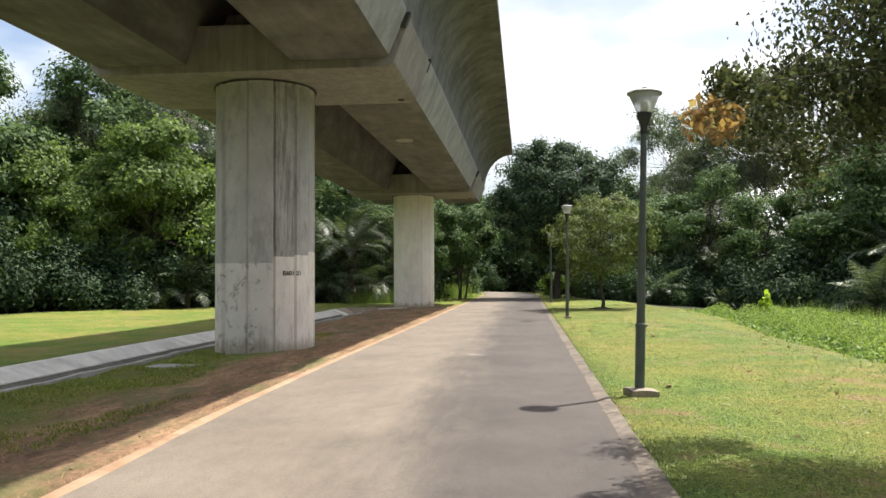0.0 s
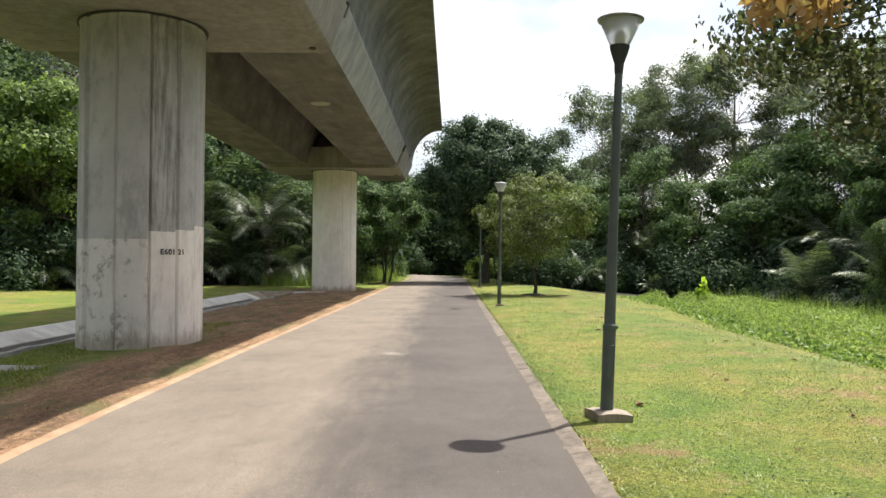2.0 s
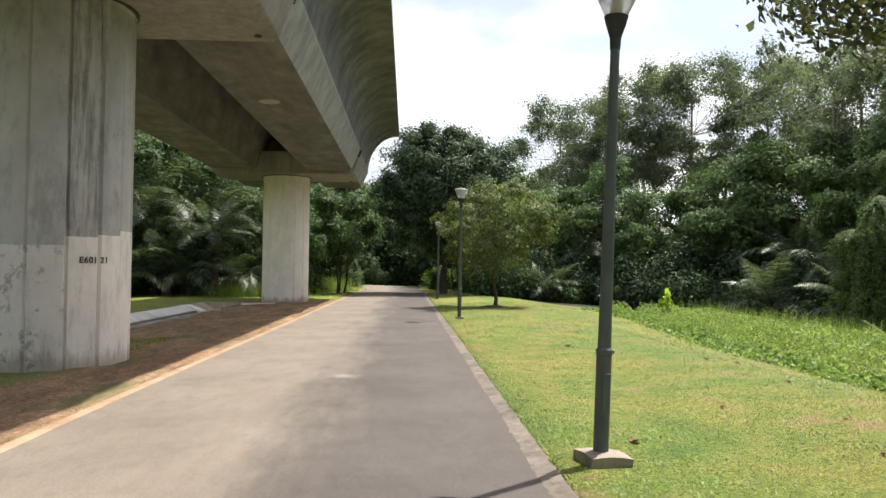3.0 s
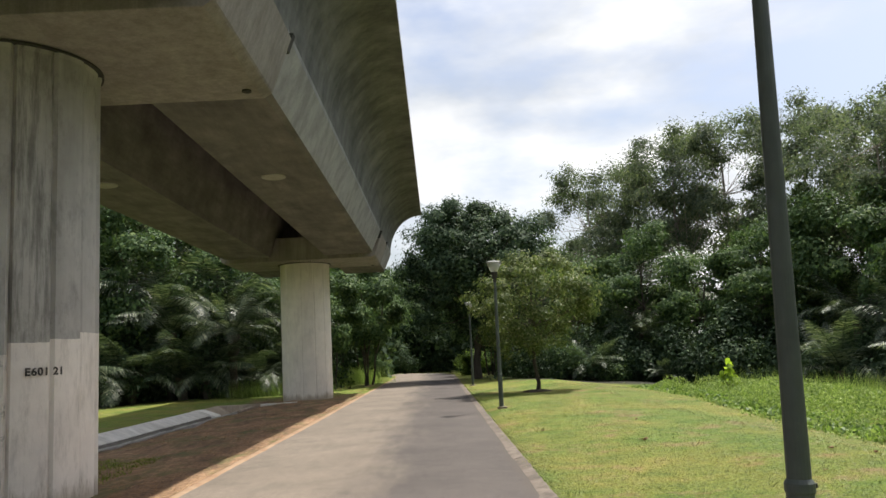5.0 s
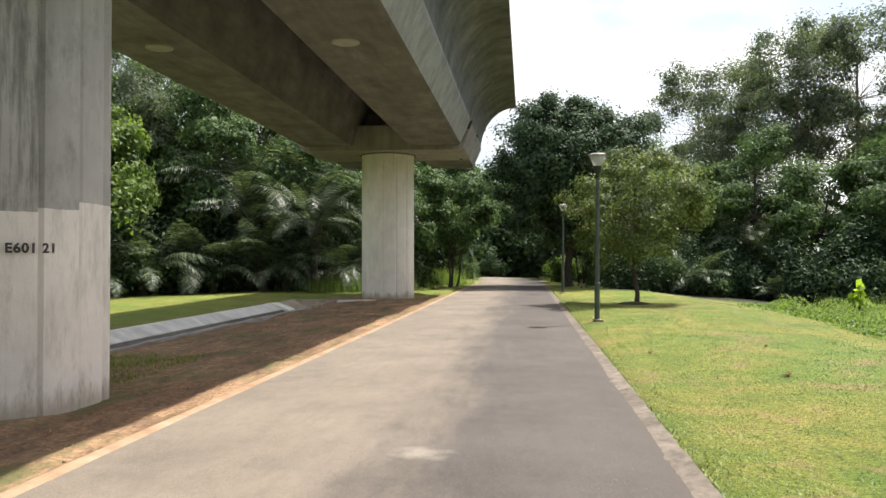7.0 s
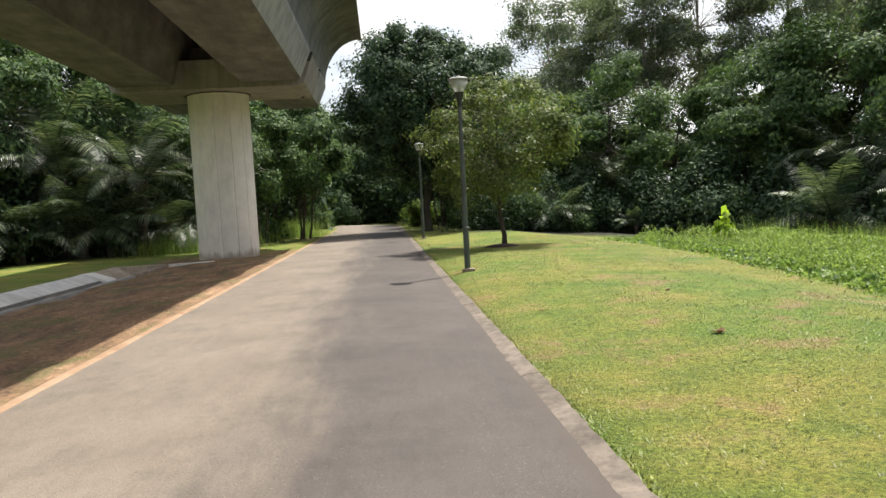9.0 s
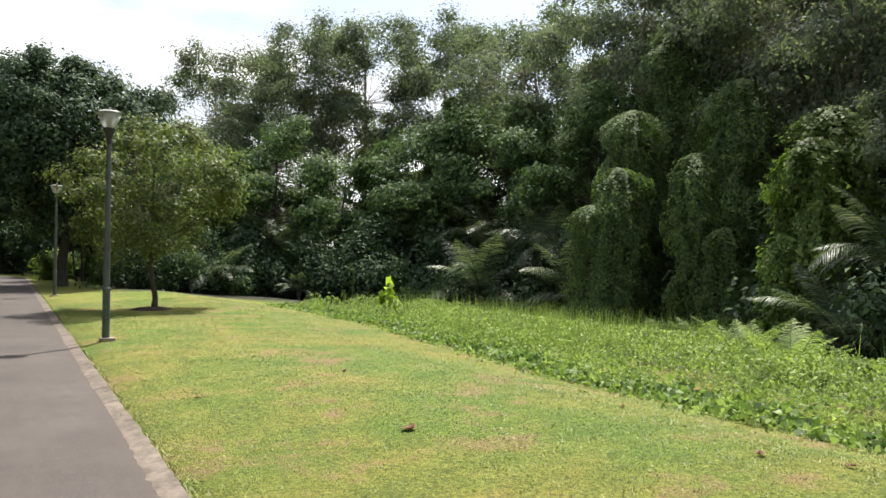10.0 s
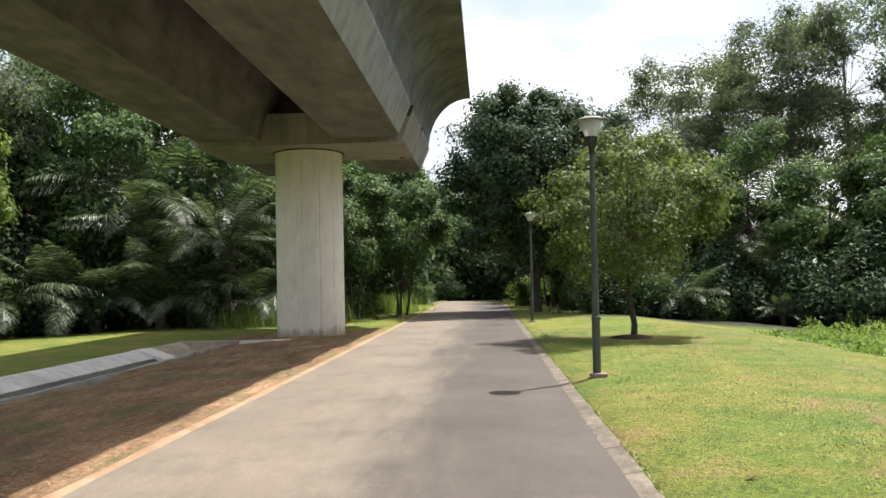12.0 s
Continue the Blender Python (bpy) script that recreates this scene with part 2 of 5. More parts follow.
def asphalt():
    m, nt, b = blank("path_asphalt", 0.82)
    p = coords(nt, world_space=True)
    x = axis_of(nt, "X")
    big = noise_tex(nt, p, 0.55, 5, 0.6)
    long_noise = noise_tex(nt, coords(nt, (1.0, 0.18, 1.0), True), 1.3, 5, 0.65)
    worn = smooth_step(nt, math_node(nt, "ADD", x, math_node(nt, "MULTIPLY", long_noise, 2.4)), -0.5, 0.9)
    sandy = ramp(nt, big, [(0.3, (0.160, 0.131, 0.104)), (0.7, (0.222, 0.184, 0.148))])
    grey = ramp(nt, big, [(0.3, (0.058, 0.048, 0.044)), (0.7, (0.093, 0.078, 0.071))])
    col = mix(nt, worn, sandy, grey)
    grain = noise_tex(nt, p, 95, 3, 0.7)
    col = mix(nt, 0.7, col, ramp(nt, grain, [(0.3, (0.26, 0.26, 0.26)), (0.7, (0.74, 0.74, 0.74))]), "OVERLAY")
    # a pale dried spill and a few dark tar spots
    dx = math_node(nt, "MULTIPLY", math_node(nt, "ADD", x, 0.85), 2.2)
    dy = math_node(nt, "MULTIPLY", math_node(nt, "SUBTRACT", axis_of(nt, "Y"), 16.6), 2.6)
    spill = math_node(nt, "ADD", math_node(nt, "ADD", math_node(nt, "MULTIPLY", dx, dx), math_node(nt, "MULTIPLY", dy, dy)), math_node(nt, "MULTIPLY", noise_tex(nt, p, 5, 5), 1.2))
    col = mix(nt, ramp(nt, spill, [(0.55, (0.55, 0.55, 0.55)), (1.0, (0, 0, 0))]), col, (0.33, 0.285, 0.245))
    tar = noise_tex(nt, p, 1.7, 6, 0.8)
    col = mix(nt, ramp(nt, tar, [(0.27, (0.6, 0.6, 0.6)), (0.33, (0, 0, 0))]), col, (0.06, 0.05, 0.048))
    patches = noise_tex(nt, p, 0.9, 6, 0.7)
    col = mix(nt, 0.5, col, ramp(nt, patches, [(0.32, (0.55, 0.58, 0.58)), (0.5, (1, 1, 1))]), "MULTIPLY")
    scuff = noise_tex(nt, coords(nt, (1.0, 0.3, 1.0), True), 6.0, 6, 0.75)
    col = mix(nt, 0.5, col, ramp(nt, scuff, [(0.32, (0.72, 0.71, 0.71)), (0.55, (1.04, 1.04, 1.03))]), "MULTIPLY")
    chips = noise_tex(nt, p, 70, 2, 0.5)
    col = mix(nt, ramp(nt, chips, [(0.66, (0, 0, 0)), (0.74, (0.55, 0.55, 0.55))]), col, (0.33, 0.29, 0.26))
    pits = noise_tex(nt, p, 48, 3, 0.6)
    col = mix(nt, ramp(nt, pits, [(0.30, (0.6, 0.6, 0.6)), (0.38, (0, 0, 0))]), col, (0.05, 0.042, 0.038))
    edge = smooth_step(nt, math_node(nt, "ADD", x, math_node(nt, "MULTIPLY", noise_tex(nt, p, 2.5, 5), 0.35)), 1.12, 1.32)
    col = mix(nt, edge, col, (0.075, 0.060, 0.050))
    nt.links.new(col, b.inputs["Base Color"])
    bump(nt, b, grain, 0.35, 0.006)
    return m


M_ASPHALT = asphalt()


def sandy_edge():
    m, nt, b = blank("sandy_edging", 0.95)
    p = coords(nt, world_space=True)
    col = ramp(nt, noise_tex(nt, p, 2.2, 7, 0.7), [(0.3, (0.25, 0.14, 0.08)), (0.5, (0.34, 0.225, 0.140)), (0.7, (0.41, 0.305, 0.21))])
    nt.links.new(col, b.inputs["Base Color"])
    bump(nt, b, noise_tex(nt, p, 45, 4), 0.4, 0.01)
    return m


M_SANDY = sandy_edge()


def lawn_color(nt, p):
    """Mown grass: green and straw patches, tufts and worn bare spots."""
    fine = noise_tex(nt, p, 60, 4, 0.7)
    mid = noise_tex(nt, p, 1.1, 6, 0.7)
    grass = ramp(nt, mid, [(0.30, (0.098, 0.146, 0.018)), (0.5, (0.164, 0.194, 0.028)), (0.70, (0.245, 0.220, 0.058))])
    grass = mix(nt, 0.6, grass, ramp(nt, fine, [(0.3, (0.12, 0.12, 0.12)), (0.7, (0.88, 0.88, 0.86))]), "OVERLAY")
    tuft = noise_tex(nt, p, 9, 5, 0.75)
    grass = mix(nt, 0.6, grass, ramp(nt, tuft, [(0.3, (0.55, 0.62, 0.5)), (0.52, (1, 1, 1)), (0.72, (1.3, 1.2, 1.5))]), "MULTIPLY")
    # specks paint the tiny shadows between blades into the grass colour
    speck_shade = noise_tex(nt, p, 24, 4, 0.7)
    grass = mix(nt, 1.0, grass, ramp(nt, speck_shade, [(0.34, (0.42, 0.50, 0.36)), (0.5, (1, 1, 1)), (0.66, (1.35, 1.3, 1.5))]), "MULTIPLY")
    broad = noise_tex(nt, p, 0.30, 4, 0.6)
    grass = mix(nt, 0.75, grass, ramp(nt, broad, [(0.41, (0.66, 0.92, 0.45)), (0.57, (1.18, 1.04, 0.95))]), "MULTIPLY")
    bare = ramp(nt, noise_tex(nt, p, 0.55, 7, 0.75), [(0.54, (0, 0, 0)), (0.64, (1, 1, 1))])
    grass = mix(nt, math_node(nt, "MULTIPLY", bare, 0.75), grass, (0.235, 0.148, 0.080))
    return grass, fine, tuft


def lawn_blades():
    m, nt, b = blank("lawn_blades", 0.55)
    grass = lawn_color(nt, coords(nt, world_space=True))[0]
    geo = nt.nodes.new("ShaderNodeNewGeometry")
    each = ramp(nt, geo.outputs["Random Per Island"], [(0.0, (0.85, 0.88, 0.75)), (0.55, (1.08, 1.06, 1.0)), (0.85, (1.3, 1.25, 1.15)), (1.0, (1.7, 1.6, 1.6))])
    nt.links.new(mix(nt, 1.0, grass, each, "MULTIPLY"), b.inputs["Base Color"])
    return m


def ground_material():
    """Mown grass, bare earth under the viaduct, leaf mould in the woods."""
    m, nt, b = blank("ground_cover", 0.95)
    p = coords(nt, world_space=True)
    x, y = axis_of(nt, "X"), axis_of(nt, "Y")
    grass, fine, tuft = lawn_color(nt, p)
    dirt = ramp(nt, noise_tex(nt, coords(nt, (1.2, 0.35, 1.0), True), 1.4, 8, 0.75), [(0.36, (0.110, 0.066, 0.040)), (0.5, (0.23, 0.140, 0.082)), (0.64, (0.36, 0.230, 0.138))])
    dirt = mix(nt, 0.85, dirt, ramp(nt, noise_tex(nt, p, 14, 6, 0.75), [(0.34, (0.2, 0.2, 0.2)), (0.66, (0.82, 0.8, 0.76))]), "OVERLAY")
    thin = noise_tex(nt, coords(nt, (1.0, 0.5, 1.0), True), 1.1, 7, 0.72)
    dirt = mix(nt, ramp(nt, thin, [(0.49, (0, 0, 0)), (0.62, (0.8, 0.8, 0.8))]), dirt, (0.105, 0.115, 0.036))
    patchy = noise_tex(nt, p, 0.8, 6, 0.7)
    wob = math_node(nt, "MULTIPLY", math_node(nt, "SUBTRACT", patchy, 0.5), 2.4)
    # bare earth between the drain and the path, thin grass beside the drain
    xl = math_node(nt, "ADD", math_node(nt, "ADD", x, wob), math_node(nt, "MULTIPLY", smooth_step(nt, y, 17.5, 24.0), 2.7))
    in_dirt = math_node(nt, "MULTIPLY", smooth_step(nt, xl, -6.1, -4.9), math_node(nt, "SUBTRACT", 1.0, smooth_step(nt, x, -3.0, -2.6)))
    yw = math_node(nt, "ADD", y, math_node(nt, "MULTIPLY", wob, 2.0))
    in_dirt = math_node(nt, "MULTIPLY", in_dirt, math_node(nt, "SUBTRACT", 1.0, smooth_step(nt, yw, 42.5, 47.0)))
    col = mix(nt, in_dirt, grass, dirt)
    # woodland floor
    wob2 = math_node(nt, "MULTIPLY", math_node(nt, "SUBTRACT", noise_tex(nt, p, 0.35, 4), 0.5), 3.0)
    right = smooth_step(nt, math_node(nt, "ADD", x, wob2), 9.0, 13.0)
    left = math_node(nt, "SUBTRACT", 1.0, smooth_step(nt, math_node(nt, "ADD", x, wob2), -24.5, -21.5))
    ahead = smooth_step(nt, math_node(nt, "SUBTRACT", math_node(nt, "ADD", y, wob2), math_node(nt, "MULTIPLY", x, 0.55)), 53.0, 56.0)
    aside = math_node(nt, "MULTIPLY", ahead, math_node(nt, "SUBTRACT", 1.0, smooth_step(nt, x, -9.0, -6.5)))
    right_far = math_node(nt, "MULTIPLY", smooth_step(nt, math_node(nt, "ADD", y, wob2), 47.0, 51.0), smooth_step(nt, x, 3.0, 5.5))
    wood = math_node(nt, "MAXIMUM", math_node(nt, "MAXIMUM", right, left), math_node(nt, "MAXIMUM", aside, right_far))
    mould = ramp(nt, noise_tex(nt, p, 2.0, 6), [(0.3, (0.012, 0.014, 0.007)), (0.7, (0.032, 0.032, 0.016))])
    col = mix(nt, wood, col, mould)
    nt.links.new(col, b.inputs["Base Color"])
    clods = noise_tex(nt, coords(nt, (1.0, 0.5, 1.0), True), 7, 6, 0.7)
    bump(nt, b, mix(nt, in_dirt, mix(nt, 0.5, fine, tuft), clods), 0.9, 0.07)
    return m


M_GROUND = ground_material()
M_LAWN_BLADES = lawn_blades()
M_GLASS, _nt, _b = blank("frosted_lamp_glass", 0.35)
_b.inputs["Base Color"].default_value = (0.86, 0.87, 0.85, 1)
_b.inputs["Transmission Weight"].default_value = 0.55
_b.inputs["IOR"].default_value = 1.3

# woodland greens are blued a little: haze put into the leaf colour
L_BROAD = leafy("broad_leaves", (0.040, 0.078, 0.036), (0.118, 0.185, 0.080), 0.6, 0.28, tip=(0.20, 0.27, 0.10), gloss=0.15)
L_BRIGHT = leafy("bright_leaves", (0.065, 0.108, 0.036), (0.195, 0.275, 0.080), 0.5, 0.5, tip=(0.30, 0.38, 0.13), gloss=0.25)
# grey-green leaves, paled further by distance haze mixed into their colour
L_GREY_HAZED = leafy("hazed_grey_green_leaves", (0.074, 0.102, 0.080), (0.172, 0.206, 0.160), 0.6, 0.5, tip=(0.22, 0.24, 0.15), gloss=0.25)
L_DARK = leafy("dark_glossy_leaves", (0.024, 0.046, 0.026), (0.070, 0.112, 0.066), 0.6, 0.2, tip=(0.13, 0.18, 0.09), gloss=0.12)
L_OLIVE = leafy("olive_leaves", (0.076, 0.110, 0.047), (0.170, 0.212, 0.088), 0.55, 0.42, tip=(0.30, 0.31, 0.18), gloss=0.25)
L_PALM = leafy("palm_leaflets", (0.042, 0.068, 0.044), (0.140, 0.180, 0.112), 0.42, 0.28, tip=(0.30, 0.33, 0.23), gloss=0.45)
L_VINE = leafy("vine_leaves", (0.048, 0.086, 0.042), (0.165, 0.232, 0.098), 0.6, 0.42, tip=(0.23, 0.30, 0.09), gloss=0.2)
L_WEED = leafy("weed_leaves", (0.105, 0.175, 0.050), (0.330, 0.420, 0.150), 0.55, 0.4, tip=(0.46, 0.54, 0.25), gloss=0.2)
L_RIM = leafy("creeper_rim_leaves", (0.070, 0.125, 0.040), (0.215, 0.310, 0.105), 0.5, 0.4, tip=(0.36, 0.44, 0.20), gloss=0.25)
L_GRASS = leafy("grass_blades", (0.110, 0.170, 0.028), (0.260, 0.305, 0.062), 0.75, 0.35, tip=(0.50, 0.45, 0.22), gloss=0.1)
L_OVERHANG = leafy("drooping_leaves", (0.042, 0.056, 0.036), (0.120, 0.140, 0.085), 0.55, 0.3, tip=(0.22, 0.20, 0.13), gloss=0.2)
L_SAPLING = leafy("sapling_leaves", (0.20, 0.30, 0.04), (0.36, 0.48, 0.07), 0.5, 0.55, tip=(0.45, 0.55, 0.12), gloss=0.3)
L_STRAW = leafy("dry_straw", (0.17, 0.095, 0.052), (0.38, 0.24, 0.135), 0.9, 0.1, tip=(0.54, 0.40, 0.26), gloss=0.1)
L_ORANGE = leafy("withered_leaves", (0.28, 0.16, 0.08), (0.50, 0.32, 0.18), 0.7, 0.35, tip=(0.58, 0.44, 0.28), gloss=0.2)


# ---- mesh helpers ----
def part(name, bm, material, parent=None, label="", smooth=False):
    me = bpy.data.meshes.new(name)
    bm.to_mesh(me)
    bm.free()
    me.materials.append(material)
    if smooth:
        me.polygons.foreach_set("use_smooth", [True] * len(me.polygons))
    ob = new(name, me)
    ob.parent = parent
    if label:
        tagged(ob, label)
    return ob


def from_arrays(name, verts, faces, material, parent=None, smooth=False):
    """verts (n, 3); faces (m, k), all of one corner count."""
    verts, faces = np.asarray(verts, np.float32), np.asarray(faces, np.int32)
    me = bpy.data.meshes.new(name)
    me.vertices.add(len(verts))
    me.vertices.foreach_set("co", verts.ravel())
    k = faces.shape[1]
    me.loops.add(faces.size)
    me.loops.foreach_set("vertex_index", faces.ravel())
    me.polygons.add(len(faces))
    me.polygons.foreach_set("loop_start", np.arange(len(faces), dtype=np.int32) * k)
    me.polygons.foreach_set("loop_total", np.full(len(faces), k, np.int32))
    if smooth:
        me.polygons.foreach_set("use_smooth", np.ones(len(faces), bool))
    me.update(calc_edges=True)
    me.materials.append(material)
    ob = new(name, me)
    ob.parent = parent
    return ob


def empty(name, m, label, category, group="", kind=""):
    ob = new(name)
    ob.matrix_world = m
    return tagged(ob, label, category, group, kind)


def box(bm, x0, x1, y0, y1, z0, z1, bevel=0.0):
    r = bmesh.ops.create_cube(bm, size=1.0, matrix=Matrix.Translation(((x0 + x1) / 2, (y0 + y1) / 2, (z0 + z1) / 2)) @ Matrix.Diagonal((x1 - x0, y1 - y0, z1 - z0, 1)))
    if bevel:
        edges = {e for v in r["verts"] for e in v.link_edges}
        bmesh.ops.bevel(bm, geom=list(edges), offset=bevel, segments=2, affect="EDGES", profile=0.5)


def lathe(bm, profile, sides=24, centre=(0, 0, 0)):
    """Turned shape from (radius, height) pairs, closed at both ends."""
    rings = []
    for r, z in profile:
        rings.append([bm.verts.new((centre[0] + r * math.cos(a), centre[1] + r * math.sin(a), centre[2] + z)) for a in (math.tau * i / sides for i in range(sides))])
    for lo, hi in zip(rings, rings[1:]):
        for i in range(sides):
            j = (i + 1) % sides
            bm.faces.new((lo[i], lo[j], hi[j], hi[i]))
    bm.faces.new(list(reversed(rings[0])))
    bm.faces.new(rings[-1])


def extrude_section(bm, section, y0, y1, steps=1):
    """A closed outline in x, z carried along y."""
    rows = []
    for k in range(steps + 1):
        y = y0 + (y1 - y0) * k / steps
        rows.append([bm.verts.new((x, y, z)) for x, z in section])
    n = len(section)
    for a, b in zip(rows, rows[1:]):
        for i in range(n):
            j = (i + 1) % n
            bm.faces.new((a[i], a[j], b[j], b[i]))
    bm.faces.new(list(reversed(rows[0])))
    bm.faces.new(rows[-1])
    bmesh.ops.recalc_face_normals(bm, faces=bm.faces[:])


def tubes(paths, sides=6):
    """Tapered tubes; each path is a list of (point, radius)."""
    verts, faces, base = [], [], 0
    ang = np.arange(sides) * math.tau / sides
    for path in paths:
        pts = np.array([p for p, _ in path], float)
        rad = np.array([r for _, r in path], float)
        d = np.gradient(pts, axis=0)
        d /= np.linalg.norm(d, axis=1, keepdims=True) + 1e-9
        ref = np.where(np.abs(d[:, 2:3]) > 0.9, [[1.0, 0, 0]], [[0, 0, 1.0]])
        u = np.cross(d, ref)
        u /= np.linalg.norm(u, axis=1, keepdims=True) + 1e-9
        v = np.cross(d, u)
        ring = pts[:, None] + rad[:, None, None] * (np.cos(ang)[None, :, None] * u[:, None] + np.sin(ang)[None, :, None] * v[:, None])
        verts.append(ring.reshape(-1, 3))
        n = len(path)
        i = np.arange(n - 1)[:, None] * sides
        a = i + np.arange(sides)
        b = i + (np.arange(sides) + 1) % sides
        faces.append((np.stack([a, b, b + sides, a + sides], -1).reshape(-1, 4)) + base)
        base += n * sides
    return np.concatenate(verts), np.concatenate(faces)


def leaves(rng, centres, length, width, up=0.5, droop=0.2, out=None, simple=False, stray=0.6):
    """One folded leaf, a kite of four corners, at each centre. up: how much leaves face the sky."""
    n = len(centres)
    nor = rng.normal(size=(n, 3))
    nor *= stray / np.linalg.norm(nor, axis=1, keepdims=True)
    nor[:, 2] += up
    if out is not None:
        nor += out
    nor /= np.linalg.norm(nor, axis=1, keepdims=True) + 1e-9
    way = rng.normal(size=(n, 3))
    way[:, 2] -= droop * 2
    way -= nor * (way * nor).sum(1, keepdims=True)
    way /= np.linalg.norm(way, axis=1, keepdims=True) + 1e-9
    side = np.cross(nor, way)
    s = rng.uniform(0.65, 1.3, (n, 1))
    L, W = length * s, width * s
    root = centres - way * L * 0.5
    tip = centres + way * L * 0.5 - nor * L * 0.12
    if simple:
        c = np.stack([root + side * W * 0.5, tip, root - side * W * 0.5], 1).reshape(-1, 3)
        return c, np.arange(3 * n).reshape(-1, 3)
    a = centres + side * W * 0.5 - way * L * 0.06 + nor * W * 0.16
    b = centres - side * W * 0.5 - way * L * 0.06 + nor * W * 0.16
    verts = np.stack([root, a, tip, b], 1).reshape(-1, 3)
    return verts, np.arange(4 * n).reshape(-1, 4)


# ---- ground, path, kerbs ----
DRAIN_X0, DRAIN_X1, DRAIN_END, SLAB_END = -9.0, -7.45, 40.0, 36.8


def ground_height(x, y):
    z = 0.0
    if x > 6.0:
        z -= min(1.35, 0.095 * (x - 6.0))
    if x > 1.5:
        z += 0.05 * math.sin(x * 0.8 + y * 0.21) * min(1.0, (x - 1.5) / 2.0)
        z += 0.10 * math.exp(-((x - 4.5) ** 2 / 9 + (y - 40) ** 2 / 120))
        z += 0.03 * min(1.0, (x - 1.5) / 0.2) * math.exp(-((y - 31) / 7) ** 2 - ((x - 2.5) / 3) ** 2)
    if -7.4 < x < -3.9 and y < 19:
        z -= 0.05 * min(1.0, (-3.9 - x) / 0.6) * min(1.0, (x + 7.4) / 1.0) * min(1.0, (19 - y) / 2)
    if x < -9.2:
        z += 0.05 * math.sin(x * 0.5 + y * 0.17) * min(1.0, (-9.2 - x) / 2)
    if -7.4 < x < -3.7:
        z += 0.06 * noise.noise(Vector((x * 0.7, y * 0.4, 0)))
        z += 0.055 * noise.noise(Vector((x * 2.3, y * 1.9, 3)))
    if -7.4 < x < -6.4:
        z -= 0.07 * min(1.0, (-6.4 - x) / 0.8)
    if -3.5 < x < 1.3:
        z = -0.12
    if DRAIN_X0 - 0.05 < x < DRAIN_X1 + 0.05 and y < DRAIN_END:
        z = -0.75
    return z


def spaced(stops):
    """Grid lines from (start, end, step) stretches."""
    out = []
    for a, b, s in stops:
        n = max(1, round((b - a) / s))
        out += [a + (b - a) * i / n for i in range(n)]
    return out + [stops[-1][1]]


gx = spaced([(-900, -100, 100), (-100, -28, 8), (-28, -9.2, 0.8), (-9.2, -9.06, 0.14), (-9.06, -8.99, 0.07), (-8.99, -7.46, 0.5), (-7.46, -7.36, 0.1), (-7.36, -3.52, 0.24), (-3.52, -3.44, 0.08), (-3.44, 1.22, 0.8), (1.22, 1.32, 0.1), (1.32, 9.0, 0.4), (9.0, 28, 1.0), (28, 100, 8), (100, 900, 100)])
gy = spaced([(-900, -100, 100), (-100, -6, 6), (-6, 39.9, 0.5), (39.9, 40.1, 0.2), (40.1, 60, 0.7), (60, 100, 4), (100, 900, 100)])
gv = [(x, y, ground_height(x, y)) for y in gy for x in gx]
nx = len(gx)
gf = [(j * nx + i, j * nx + i + 1, (j + 1) * nx + i + 1, (j + 1) * nx + i) for j in range(len(gy) - 1) for i in range(nx - 1)]
tagged(from_arrays("ground", gv, gf, M_GROUND, smooth=True), "mown green lawn with bare brown earth and woodland floor", "ground", kind="structure")



def edge_shift(y):
    """How far the path's worn edge strays from its line."""
    return 0.15 / (1 + math.exp((y - 8.0) / 0.8)) - 0.07 * math.exp(-((y - 16) / 9) ** 2)


bm = bmesh.new()
PATH_SECTION = [(-3.42, -0.15), (1.12, -0.15), (1.12, 0.0), (-1.2, 0.03), (-3.42, 0.0)]
extrude_section(bm, PATH_SECTION, -60, 72, 132)
for v in bm.verts:
    if v.co.x < -3.0:
        v.co.x += edge_shift(v.co.y)
tagged(part("path", bm, M_ASPHALT), "asphalt footpath, sandy on one side and greyish mauve on the other", "footpath", kind="structure")

# the path bends away under the trees
bm = bmesh.new()
rows = []
for k in range(25):
    a = radians(4.0 * k)
    rows.append([bm.verts.new((-15.2 + (15.2 + x) * math.cos(a), 72.02 + (15.2 + x) * math.sin(a), z + 0.002)) for x, z in PATH_SECTION])
for a, b in zip(rows, rows[1:]):
    for i in range(5):
        bm.faces.new((a[i], a[(i + 1) % 5], b[(i + 1) % 5], b[i]))
bmesh.ops.recalc_face_normals(bm, faces=bm.faces[:])
tagged(part("path_bend", bm, M_ASPHALT), "asphalt footpath bending away under trees", "footpath", kind="structure")

